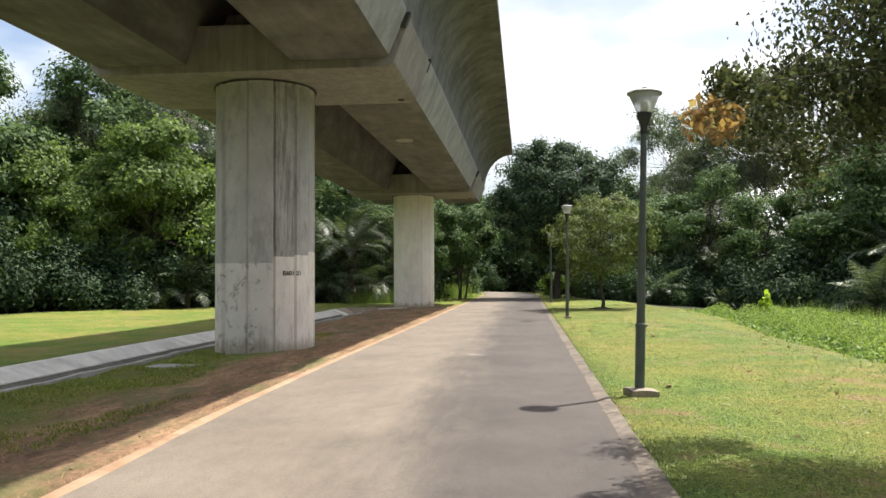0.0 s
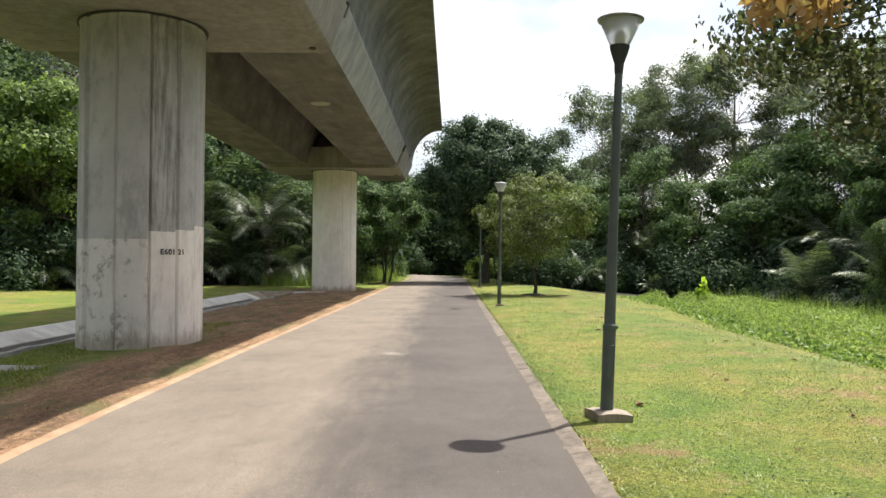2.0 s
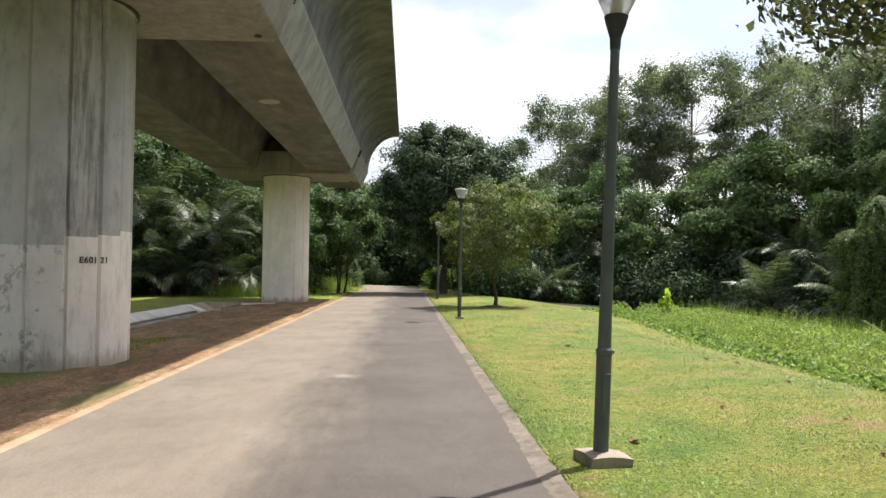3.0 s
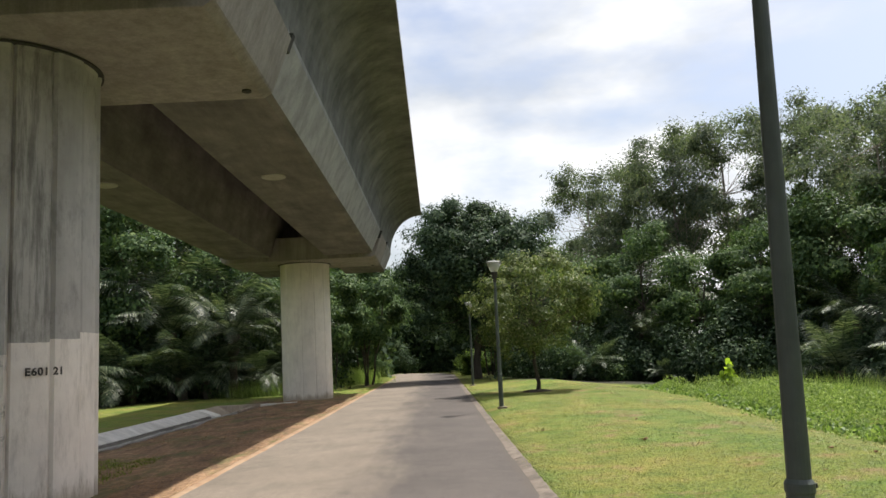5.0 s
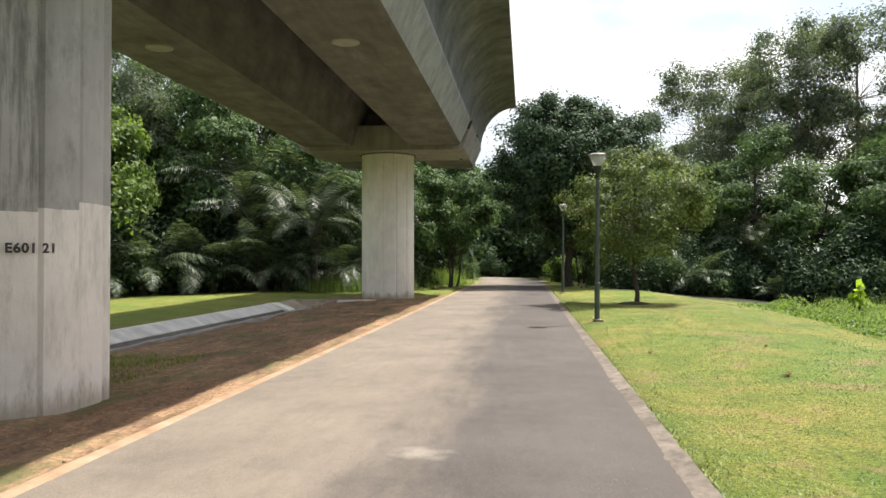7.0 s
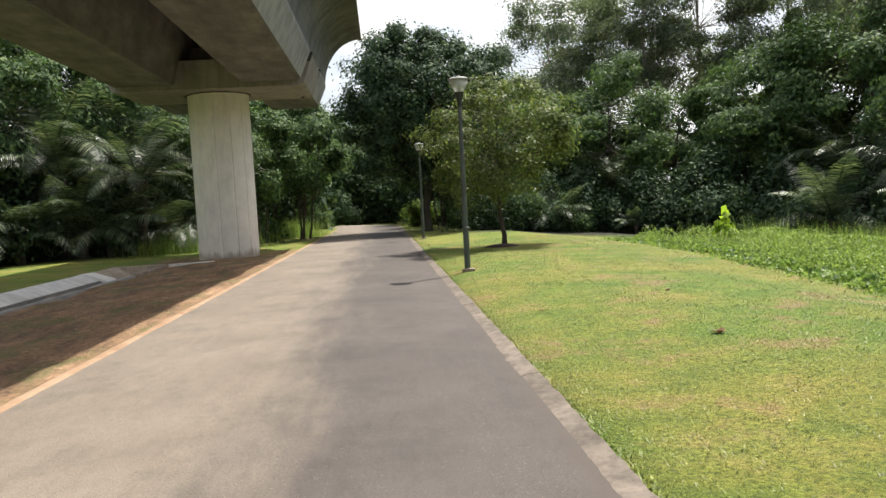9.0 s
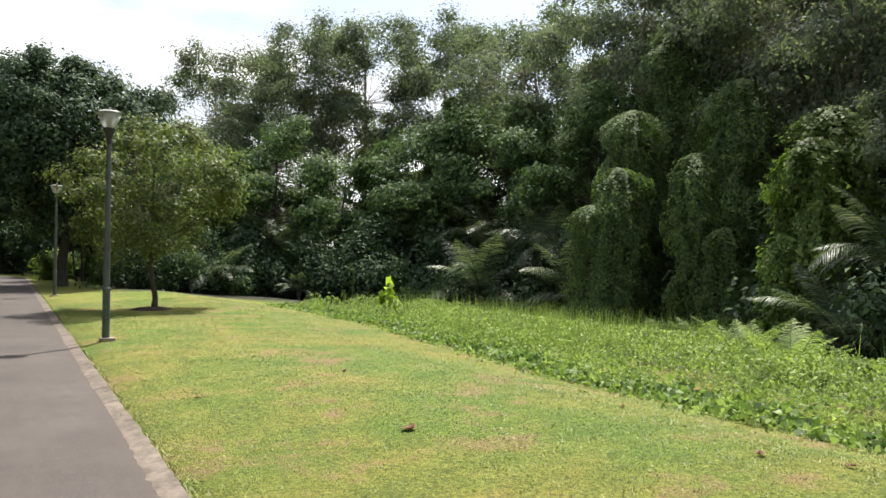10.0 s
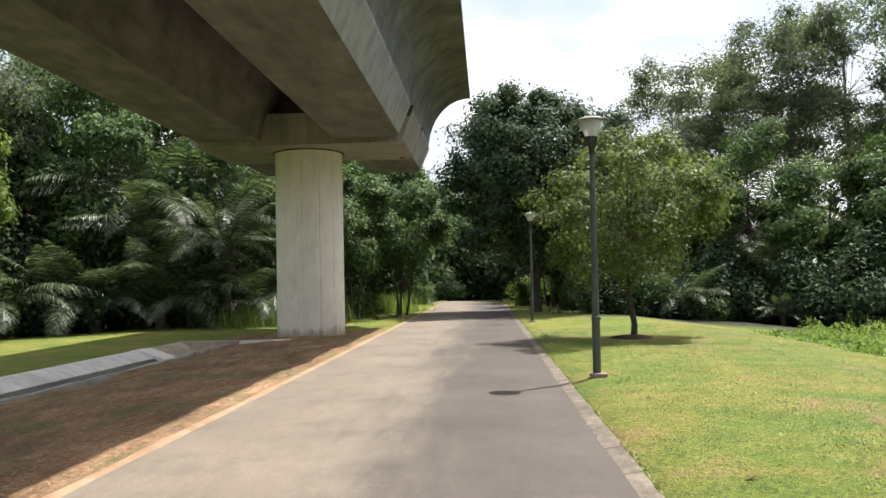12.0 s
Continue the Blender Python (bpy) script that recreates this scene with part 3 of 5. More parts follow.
# low concrete kerb stones along the lawn
kerb = tagged(new("kerb"), "low weathered concrete kerb beside the path", "kerb", kind="structure")
kerb_meshes = []
for v in range(4):
    bm = bmesh.new()
    rr = random.Random(v)
    box(bm, 1.09, 1.275, 0.0003, 0.9997, -0.14, 0.02, 0.004)
    long_edges = [e for e in bm.edges if abs(e.verts[0].co.y - e.verts[1].co.y) > 0.8]
    bmesh.ops.subdivide_edges(bm, edges=long_edges, cuts=13)
    for vert in bm.verts:
        if vert.co.z > -0.05:
            vert.co.z = -0.005 + 0.03 * min(1.0, max(0.0, (vert.co.x - 1.09) / 0.09)) - (0.02 if vert.co.z < 0.012 else 0.0)
        if 0.03 < vert.co.y < 0.97:
            vert.co.x += 0.022 * noise.noise(Vector((vert.co.x * 3, vert.co.y * 6, v * 9.0))) + 0.012 * noise.noise(Vector((vert.co.x * 9, vert.co.y * 15, v * 3.0)))
            vert.co.z += 0.006 * noise.noise(Vector((vert.co.x * 9, vert.co.y * 7, v * 5.0)))
    me = bpy.data.meshes.new("kerb_stone")
    bm.to_mesh(me)
    bm.free()
    me.materials.append(M_KERB)
    kerb_meshes.append(me)
for k in range(-12, 72):
    o = new("kerb_stone", kerb_meshes[(k * 7) % 4])
    o.parent = kerb
    o.location = (0.003 * math.sin(k * 2.1), k, 0.003 * math.sin(k * 1.3))

# sandy strip where earth washes over the path's other edge
bm = bmesh.new()
rows = []
for k in range(0, 262):
    y = -20 + k * 0.35
    w = 0.15 * noise.noise(Vector((0, y * 0.8, 5))) + 0.06 * noise.noise(Vector((0, y * 3.1, 9)))
    fade = 1.0 if y < 43 else max(0.15, 1 - (y - 43) / 10)
    e = edge_shift(y)
    rows.append([bm.verts.new((-3.56 - 0.25 * w * fade + e, y, -0.03)), bm.verts.new((-3.49 - 0.15 * w + e, y, 0.014)), bm.verts.new((-3.42 + e, y, 0.013)), bm.verts.new((-3.365 + 0.2 * w * fade + e, y, -0.002))])
for a, b in zip(rows, rows[1:]):
    for i in range(3):
        bm.faces.new((a[i], a[i + 1], b[i + 1], b[i]))
tagged(part("path_edge", bm, M_SANDY, smooth=True), "pale orange sandy concrete edging along the path", "path edge", kind="structure")

# ---- open drain ----
drain = tagged(new("drain"), "open concrete drain with a sloped pale side", "drain", kind="structure")
for k in range(0, 30):
    y0 = -20 + k * 2.0
    y1 = min(y0 + 1.985, SLAB_END)
    if y1 <= y0:
        break
    bm = bmesh.new()
    extrude_section(bm, [(-9.12, -0.6), (-9.12, 0.05), (-8.88, 0.065), (-8.47, -0.125), (-8.47, -0.62)], y0, y1)
    part("side_slab", bm, M_DRAIN, drain)
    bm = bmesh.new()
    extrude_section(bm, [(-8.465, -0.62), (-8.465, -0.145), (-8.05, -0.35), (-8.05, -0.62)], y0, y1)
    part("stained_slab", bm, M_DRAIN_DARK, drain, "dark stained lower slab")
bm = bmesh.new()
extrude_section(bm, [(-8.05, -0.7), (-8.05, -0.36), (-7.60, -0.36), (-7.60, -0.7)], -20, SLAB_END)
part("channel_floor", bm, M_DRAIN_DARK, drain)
bm = bmesh.new()
extrude_section(bm, [(-7.60, -0.7), (-7.58, -0.035), (-7.44, -0.03), (-7.40, -0.7)], -20, SLAB_END, 120)
for v in bm.verts:
    if v.co.z > -0.1:
        v.co.x += 0.05 * noise.noise(v.co * 1.7)
        v.co.z += 0.03 * noise.noise(v.co * 2.3)
part("near_lip", bm, M_SLAB, drain)
bm = bmesh.new()
extrude_section(bm, [(-9.14, -0.7), (-9.14, 0.06), (-8.88, 0.075), (-8.30, -0.13), (-8.02, -0.36), (-8.02, -0.7)], SLAB_END + 0.01, SLAB_END + 0.75, 4)
part("end_block", bm, M_PLASTER, drain, "pale plastered end of the drain")
# an earth-stained basin closes the end
bm = bmesh.new()
extrude_section(bm, [(-9.13, -0.75), (-9.13, 0.045), (-8.95, 0.055), (-8.62, -0.10), (-8.36, -0.34), (-8.2, -0.62), (-8.2, -0.75)], SLAB_END + 0.76, DRAIN_END - 0.25, 6)
part("basin_slope", bm, M_APRON, drain, "tan earth-stained basin slope")
bm = bmesh.new()
extrude_section(bm, [(-9.13, -0.75), (-9.13, 0.05), (-7.38, 0.05), (-7.38, -0.75)], DRAIN_END - 0.24, DRAIN_END + 0.10)
part("end_wall", bm, M_APRON, drain)
bm = bmesh.new()
extrude_section(bm, [(-7.56, -0.75), (-7.54, 0.0), (-7.38, 0.01), (-7.38, -0.75)], SLAB_END + 0.01, DRAIN_END - 0.25)
part("basin_lip", bm, M_APRON, drain)
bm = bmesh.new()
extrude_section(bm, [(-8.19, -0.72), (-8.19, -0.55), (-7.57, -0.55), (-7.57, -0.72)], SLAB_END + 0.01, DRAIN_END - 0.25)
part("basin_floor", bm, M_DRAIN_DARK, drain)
bm = bmesh.new()
box(bm, -0.75, 0.75, -0.07, 0.07, -0.12, 0.035, 0.015)
lip = part("lip", bm, M_PLASTER, drain)
lip.matrix_world = pose(-6.62, DRAIN_END + 0.30, 0, 0, 0, 16)

bm = bmesh.new()
box(bm, -7.10, -6.15, 14.95, 15.5, -0.25, ground_height(-6.6, 15.2) + 0.03, 0.02)
tagged(part("concrete_slab", bm, M_SLAB), "weathered concrete inspection slab lying in thin grass", "slab")

# ---- viaduct ----
PIER_X, PIER_R = -5.88, 1.11
SOFFIT, CAP_Z, DECK_END, TIP_X, TIP_Z = 6.22, 6.05, 49.4, -0.56, 9.2
viaduct = tagged(new("viaduct"), "elevated concrete railway viaduct of twin box girders", "viaduct", kind="structure")


def mirrored(section):
    return [(2 * PIER_X - x, z) for x, z in reversed(section)]


def cove(x0, z0, x1, z1, n=10):
    """A concave quarter curve from the top of a web out to the deck's tip."""
    return [(x1 - (x1 - x0) * math.cos(a), z0 + (z1 - z0) * math.sin(a)) for a in (math.pi / 2 * i / n for i in range(n + 1))]


box_section = [(-4.70, SOFFIT), (-2.74, SOFFIT), (-2.62, SOFFIT + 0.06), (-2.24, 7.14), (-2.30, 8.2), (-5.3, 8.2)]
curve = cove(-2.26, 7.12, TIP_X, TIP_Z)
wing_section = curve + [(TIP_X + 0.06, TIP_Z), (TIP_X + 0.06, TIP_Z + 0.22), (TIP_X + 0.02, TIP_Z + 0.24), (TIP_X + 0.02, TIP_Z + 0.28), (TIP_X - 0.17, TIP_Z + 0.28), (TIP_X - 0.17, TIP_Z + 0.25), (-2.32, TIP_Z + 0.25)]
left_edge = [(-9.50, 7.14), (-9.40, 8.35), (-9.0, 8.4), (-9.0, 7.14)]
PIERS = [18.45 - 24.75 * k for k in range(-1, 4)]
joints = [DECK_END] + PIERS + [-75.0]
joints.sort()
stub_section = [(-4.90, 7.09), (-2.30, 7.09), (-2.32, 8.19), (-5.28, 8.19)]
plug_section = [(-4.60, SOFFIT + 0.10), (-2.80, SOFFIT + 0.10), (-2.36, 7.12), (-4.9, 7.12)]
for side in (0, 1):
    bs = mirrored(box_section) if side else box_section
    for py in PIERS:
        bm = bmesh.new()
        extrude_section(bm, mirrored(stub_section) if side else stub_section, py - 1.76, py + 1.76)
        part("girder_end", bm, M_GIRDER_SHADED, viaduct)
        for dy in (-1.78, 1.78):
            bm = bmesh.new()
            extrude_section(bm, mirrored(plug_section) if side else plug_section, py + dy - 0.10, py + dy + 0.10)
            part("joint_filler", bm, M_JOINT, viaduct, "dark recessed movement joint")
    ws = left_edge if side else wing_section
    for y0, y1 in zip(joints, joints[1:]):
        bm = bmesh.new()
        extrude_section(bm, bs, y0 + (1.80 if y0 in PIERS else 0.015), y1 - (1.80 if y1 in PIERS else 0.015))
        g = part("girder", bm, M_GIRDER_SHADED, viaduct)
        g.data.materials.append(M_WEB_LIT)
        # outer webs take the paler tone: their lit side is put into the colour
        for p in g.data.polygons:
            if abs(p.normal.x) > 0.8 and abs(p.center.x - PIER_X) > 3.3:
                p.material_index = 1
        bm = bmesh.new()
        extrude_section(bm, ws, y0 + 0.012, y1 - 0.012)
        part("deck_wing", bm, M_WING, viaduct, "streaked grey-green concrete wing")
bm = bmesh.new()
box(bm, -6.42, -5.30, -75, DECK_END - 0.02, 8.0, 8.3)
part("deck_slab", bm, M_GIRDER_SHADED, viaduct)
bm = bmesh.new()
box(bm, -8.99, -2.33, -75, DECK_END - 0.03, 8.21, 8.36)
part("deck_fill", bm, M_GIRDER_SHADED, viaduct)
for py in PIERS:
    # crosshead over the pier, a little proud of the girders
    bm = bmesh.new()
    sec = [(-9.10, CAP_Z), (-2.66, CAP_Z), (-2.52, CAP_Z + 0.09), (-2.17, 7.08), (-9.55, 7.08), (-9.22, CAP_Z + 0.09)]
    extrude_section(bm, sec, py - 1.74, py + 1.74)
    bmesh.ops.bevel(bm, geom=[e for e in bm.edges if e.calc_length() > 1], offset=0.02, segments=1, affect="EDGES")
    part("crosshead", bm, M_CAP, viaduct)
    # dark blocks, slightly proud, added as the shade inside small recesses
    for dy in (-1.75, 1.75):
        bm = bmesh.new()
        extrude_section(bm, [(-2.40, 6.86), (-2.25, 6.86), (-2.14, 7.16), (-2.32, 7.16)], py + dy * 1.02 - 0.085, py + dy * 1.02 + 0.085)
        part("notch_shade", bm, M_JOINT, viaduct)
    bm = bmesh.new()
    box(bm, -6.9, -4.8, py - 0.5, py + 0.5, 7.0, 7.75, 0.03)
    part("diaphragm", bm, M_CAP, viaduct)
    bm = bmesh.new()
    lathe(bm, [(0.05, 0), (0.075, 0.0), (0.075, 0.05), (0.05, 0.05)], 12, (-2.85, py + 1.3, CAP_Z - 0.03))
    part("outlet", bm, M_JOINT, viaduct)
for py in PIERS:
    for cx in (-3.81, 2 * PIER_X + 3.81):
        bm = bmesh.new()
        lathe(bm, [(0.26, 0.0), (0.30, 0.015), (0.30, 0.04), (0.28, 0.05)], 28, (cx, py + 8.0, SOFFIT - 0.035))
        if py + 8 < DECK_END:
            part("hatch_cover", bm, M_SLAB, viaduct, "pale round hatch cover")
        else:
            bm.free()


def pier(py, mat, label, groove=0.05, step=0.030):
    """Round column with shallow stepped faces and vertical construction joints."""
    p = empty("viaduct_pier", pose(PIER_X, py, 0), label, "pier", "viaduct piers", "structure")
    bm = bmesh.new()
    sides, rings = 180, (-0.4, 0.0, 2.0, 4.0, CAP_Z - 0.1, CAP_Z)
    ring_verts = []
    cuts = [radians(d) % math.tau for d in (-160, -127, -92.5, -62.5, -36.3, -12, 15, 45, 75, 105, 135, 165)]
    cuts.sort()
    for z in rings:
        ring = []
        for i in range(sides):
            a = math.tau * i / sides
            band = sum(a > c for c in cuts)
            r = PIER_R + (step if band % 2 else 0.0)
            if min(abs((a - c + math.pi) % math.tau - math.pi) for c in cuts) < math.tau / sides * 0.55:
                r -= groove
            if z > CAP_Z - 0.05:
                r += 0.03
            ring.append(bm.verts.new((r * math.cos(a), r * math.sin(a), z)))
        ring_verts.append(ring)
    for lo, hi in zip(ring_verts, ring_verts[1:]):
        for i in range(sides):
            j = (i + 1) % sides
            bm.faces.new((lo[i], lo[j], hi[j], hi[i]))
    part("column", bm, mat, p)
    bm = bmesh.new()
    lathe(bm, [(PIER_R + 0.08, CAP_Z - 0.04), (PIER_R + 0.08, CAP_Z - 0.012)], 72)
    part("collar", bm, M_JOINT, p, "dark joint under the crosshead")
    return p


for py in PIERS:
    near = abs(py - 18.45) < 1
    one = pier(py, M_PIER if near else M_PIER_PALE, "round grey concrete pier, painted paler below, numbered" if near else "round pale concrete pier with vertical joints", 0.05 if near else 0.022, 0.03 if near else 0.012)
    if near:
        # the stencilled number, bent round the column
        cu = bpy.data.curves.new("number", "FONT")
        cu.body = "E601 21"
        cu.size = 0.135
        cu.extrude = 0.0015
        cu.space_character = 1.12
        cu.offset = 0.005
        tmp = bpy.data.objects.new("number", cu)
        me = bpy.data.meshes.new_from_object(tmp)
        bpy.data.objects.remove(tmp)
        a0 = math.radians(-52.3)
        R = PIER_R + 0.034
        for v in me.vertices:
            a = a0 + v.co.x / R
            rad = R + v.co.z
            v.co = (rad * math.cos(a), rad * math.sin(a), 1.67 + v.co.y)
        me.materials.append(M_STENCIL)
        o = new("number", me)
        o.parent = one
        tagged(o, "dark stencilled number")

# ---- park lamps ----
def park_lamp():
    lamp = empty("street_lamp", pose(0, 0, 0), "grey-green park lamp post with a conical glass lantern", "street lamp", "park lamps")
    bm = bmesh.new()
    lathe(bm, [(0.066, 0.02), (0.066, 0.88), (0.072, 0.89), (0.072, 0.93), (0.058, 0.95), (0.040, 3.45), (0.036, 3.5)], 20)
    pole = part("pole", bm, M_POLE, lamp, smooth=False)
    bm = bmesh.new()
    box(bm, -0.035, 0.035, -0.078, -0.06, 0.42, 0.74, 0.006)
    part("hatch", bm, M_POLE, pole)
    bm = bmesh.new()
    box(bm, 0.068, 0.092, -0.012, 0.012, 0.90, 0.925, 0.004)
    part("bolt", bm, M_DARK_METAL, pole)
    bm = bmesh.new()
    lathe(bm, [(0.045, 3.46), (0.05, 3.56), (0.09, 3.68), (0.105, 3.74), (0.10, 3.745)], 24)
    part("cup", bm, M_DARK_METAL, lamp, "dark metal lantern cup")
    bm = bmesh.new()
    lathe(bm, [(0.09, 3.745), (0.10, 3.75), (0.215, 4.0), (0.205, 4.0)], 28)
    glass = part("glass", bm, M_GLASS, lamp, "frosted conical glass", True)
    bm = bmesh.new()
    lathe(bm, [(0.04, 3.75), (0.045, 3.86), (0.02, 3.9)], 12)
    part("bulb", bm, M_SLAB, glass)
    bm = bmesh.new()
    lathe(bm, [(0.235, 3.995), (0.24, 4.01), (0.15, 4.05), (0.03, 4.065), (0.03, 4.09), (0.015, 4.10)], 32)
    part("lid", bm, M_CAP_METAL, lamp, "grey metal lid with a small knob", False)
    return lamp


def lamp_base(m, sx):
    bm = bmesh.new()
    r = bmesh.ops.create_cube(bm, size=1.0, matrix=Matrix.Translation((0, 0, 0.0)) @ Matrix.Diagonal((0.46 * sx, 0.46 * sx, 0.2, 1)))
    bmesh.ops.subdivide_edges(bm, edges=bm.edges[:], cuts=3, use_grid_fill=True)
    for v in bm.verts:
        d = math.hypot(v.co.x, v.co.y) / 0.33
        if v.co.z > 0.05:
            v.co.z -= 0.05 * d * d
        v.co += Vector((noise.noise(v.co * 9), noise.noise(v.co * 9 + Vector((4, 0, 0))), 0)) * 0.012
    ob = part("lamp_footing", bm, M_FOOTING)
    ob.matrix_world = m
    return tagged(ob, "rough concrete footing block at the foot of a lamp", "footing", "lamp footings")


first_lamp = park_lamp()
first_lamp.matrix_world = pose(1.72, 11.5, 0, 0, 1.8, 10) @ Matrix.Diagonal((1, 1, 1.03, 1))
for lx, ly, rz in ((1.75, 30.1, -30), (1.72, 47.6, 10)):
    copy_thing(first_lamp, Matrix.Identity(4)).matrix_world = pose(lx, ly, ground_height(lx, ly), 0, 0.4, rz) @ Matrix.Diagonal((1, 1, 1.04, 1))
lamp_base(pose(1.74, 11.5, 0.0, 0, 3, 12), 0.82)
lamp_base(pose(1.77, 30.1, ground_height(1.77, 30.1) - 0.03, 0, 0, 0), 0.55)
lamp_base(pose(1.72, 47.6, -0.03, 0, 0, 0), 0.7)


# ---- plants ----
def crown_points(rng, clumps, per, spread, shell=0.55, scatter=0.25):
    """Leaf places gathered in flattened clumps."""
    out, away = [], []
    for c, r in clumps:
        v = rng.normal(size=(per, 3))
        v /= np.linalg.norm(v, axis=1, keepdims=True) + 1e-6
        pull = shell + (1 - shell) * rng.random((per, 1)) ** 0.6
        stretch = rng.uniform(0.6, 1.45, 3) * np.array(spread)
        jitter = np.clip(rng.normal(size=(per, 3)), -1.9, 1.9) * scatter
        out.append(np.asarray(c) + (v * pull + jitter) * r * stretch)
        away.append(v)
    return np.concatenate(out), np.concatenate(away)


def tree(name, seed, height, crown_r, crown_z0, clumps, per, leaf, mat, bark, trunk_r, label, category="tree", clump_r=0.3, lean=0.0, stems=1, lobes=0.0, up=0.35, extra=(), simple=True, scatter=0.25, shell=0.4):
    """A tapered trunk with limbs that end in leafy clumps."""
    rng = np.random.default_rng(seed)
    t = empty(name, pose(0, 0, 0), label, category)
    zc, hz = (height + crown_z0) / 2, (height - crown_z0) / 2
    cl = []
    boughs = max(5, clumps // 7)
    loose, loose_way = [], []
    for b in range(boughs):
        # boughs spread evenly round the crown, each carrying its own clumps
        up_b = 1 - 2 * (b + 0.5) / boughs
        turn_b = b * 2.4 + rng.uniform(-0.4, 0.4)
        flat = math.sqrt(1 - up_b * up_b)
        rr = rng.uniform(0.5, 0.5 + 0.28 * (1 + 0.5 * lobes))
        bc = np.array([flat * math.cos(turn_b) * crown_r * rr, flat * math.sin(turn_b) * crown_r * rr, zc + up_b * hz * rng.uniform(0.6, 0.85)])
        br = crown_r * (0.30 + 0.14 * rng.random())
        for _ in range(clumps // boughs):
            w = rng.normal(size=3)
            w[2] += 0.5
            w[:2] += 0.5 * np.array([math.cos(turn_b), math.sin(turn_b)]) * flat
            w /= np.linalg.norm(w)
            n_fill = per // 9
            d = rng.normal(size=(n_fill, 3))
            d /= np.linalg.norm(d, axis=1, keepdims=True)
            loose.append(bc + d * br * rng.random((n_fill, 1)) ** 0.45 * np.array([1, 1, 0.85]))
            loose_way.append(d)
            cl.append((bc + w * br * rng.uniform(0.55, 1.0) * np.array([1, 1, 0.8]), br * clump_r * rng.uniform(1.3, 2.3)))
    cl += [(np.array(e[:3]), e[3]) for e in extra]
    pts, away = crown_points(rng, cl, per - per // 9, (1.15, 1.15, 0.8), shell, scatter)
    pts, away = np.concatenate([pts, *loose]), np.concatenate([away, *loose_way])
    radial = (pts - np.array([0, 0, zc - 0.25 * hz])) / np.array([crown_r, crown_r, hz])
    radial /= np.linalg.norm(radial, axis=1, keepdims=True) + 1e-6
    v, f = leaves(rng, pts, leaf, leaf * 0.66, up, 0.35, away * 0.7 + radial * 0.5, simple)
    from_arrays("crown", v, f, mat, t)
    paths = []
    for s in range(stems):
        off = np.array([0.0, 0.0]) if stems == 1 else rng.normal(size=2) * 0.25
        top = zc + hz * 0.35
        wob = rng.normal(size=(7, 2)) * trunk_r * 0.5
        wob[0] = 0
        pts = [(np.array([off[0] * (1 + 3 * k / 6) + wob[k, 0] + lean * (k / 6) ** 2, off[1] * (1 + 3 * k / 6) + wob[k, 1], -0.4 + (top + 0.4) * k / 6]), trunk_r * (1.25 if k == 0 else 1 - 0.72 * k / 6) / stems**0.5) for k in range(7)]
        paths.append(pts)
    for i, (c, r) in enumerate(cl):
        stem = paths[i % stems]
        k = int(rng.integers(4, 7)) if c[2] > zc else int(rng.integers(3, 5))
        a, ra = stem[k]
        mid = (a + c) / 2 + np.array([0, 0, -0.08 * np.linalg.norm(c - a)]) + rng.normal(size=3) * 0.12
        thin = 0.35 if i >= len(cl) - len(extra) else 1.0
        paths.append([(a, ra * 0.30 * thin), (mid, ra * 0.16 * thin), (c, max(0.005, ra * 0.08 * thin))])
    v, f = tubes(paths, 7)
    from_arrays("trunk", v, f, bark, t, True)
    return t


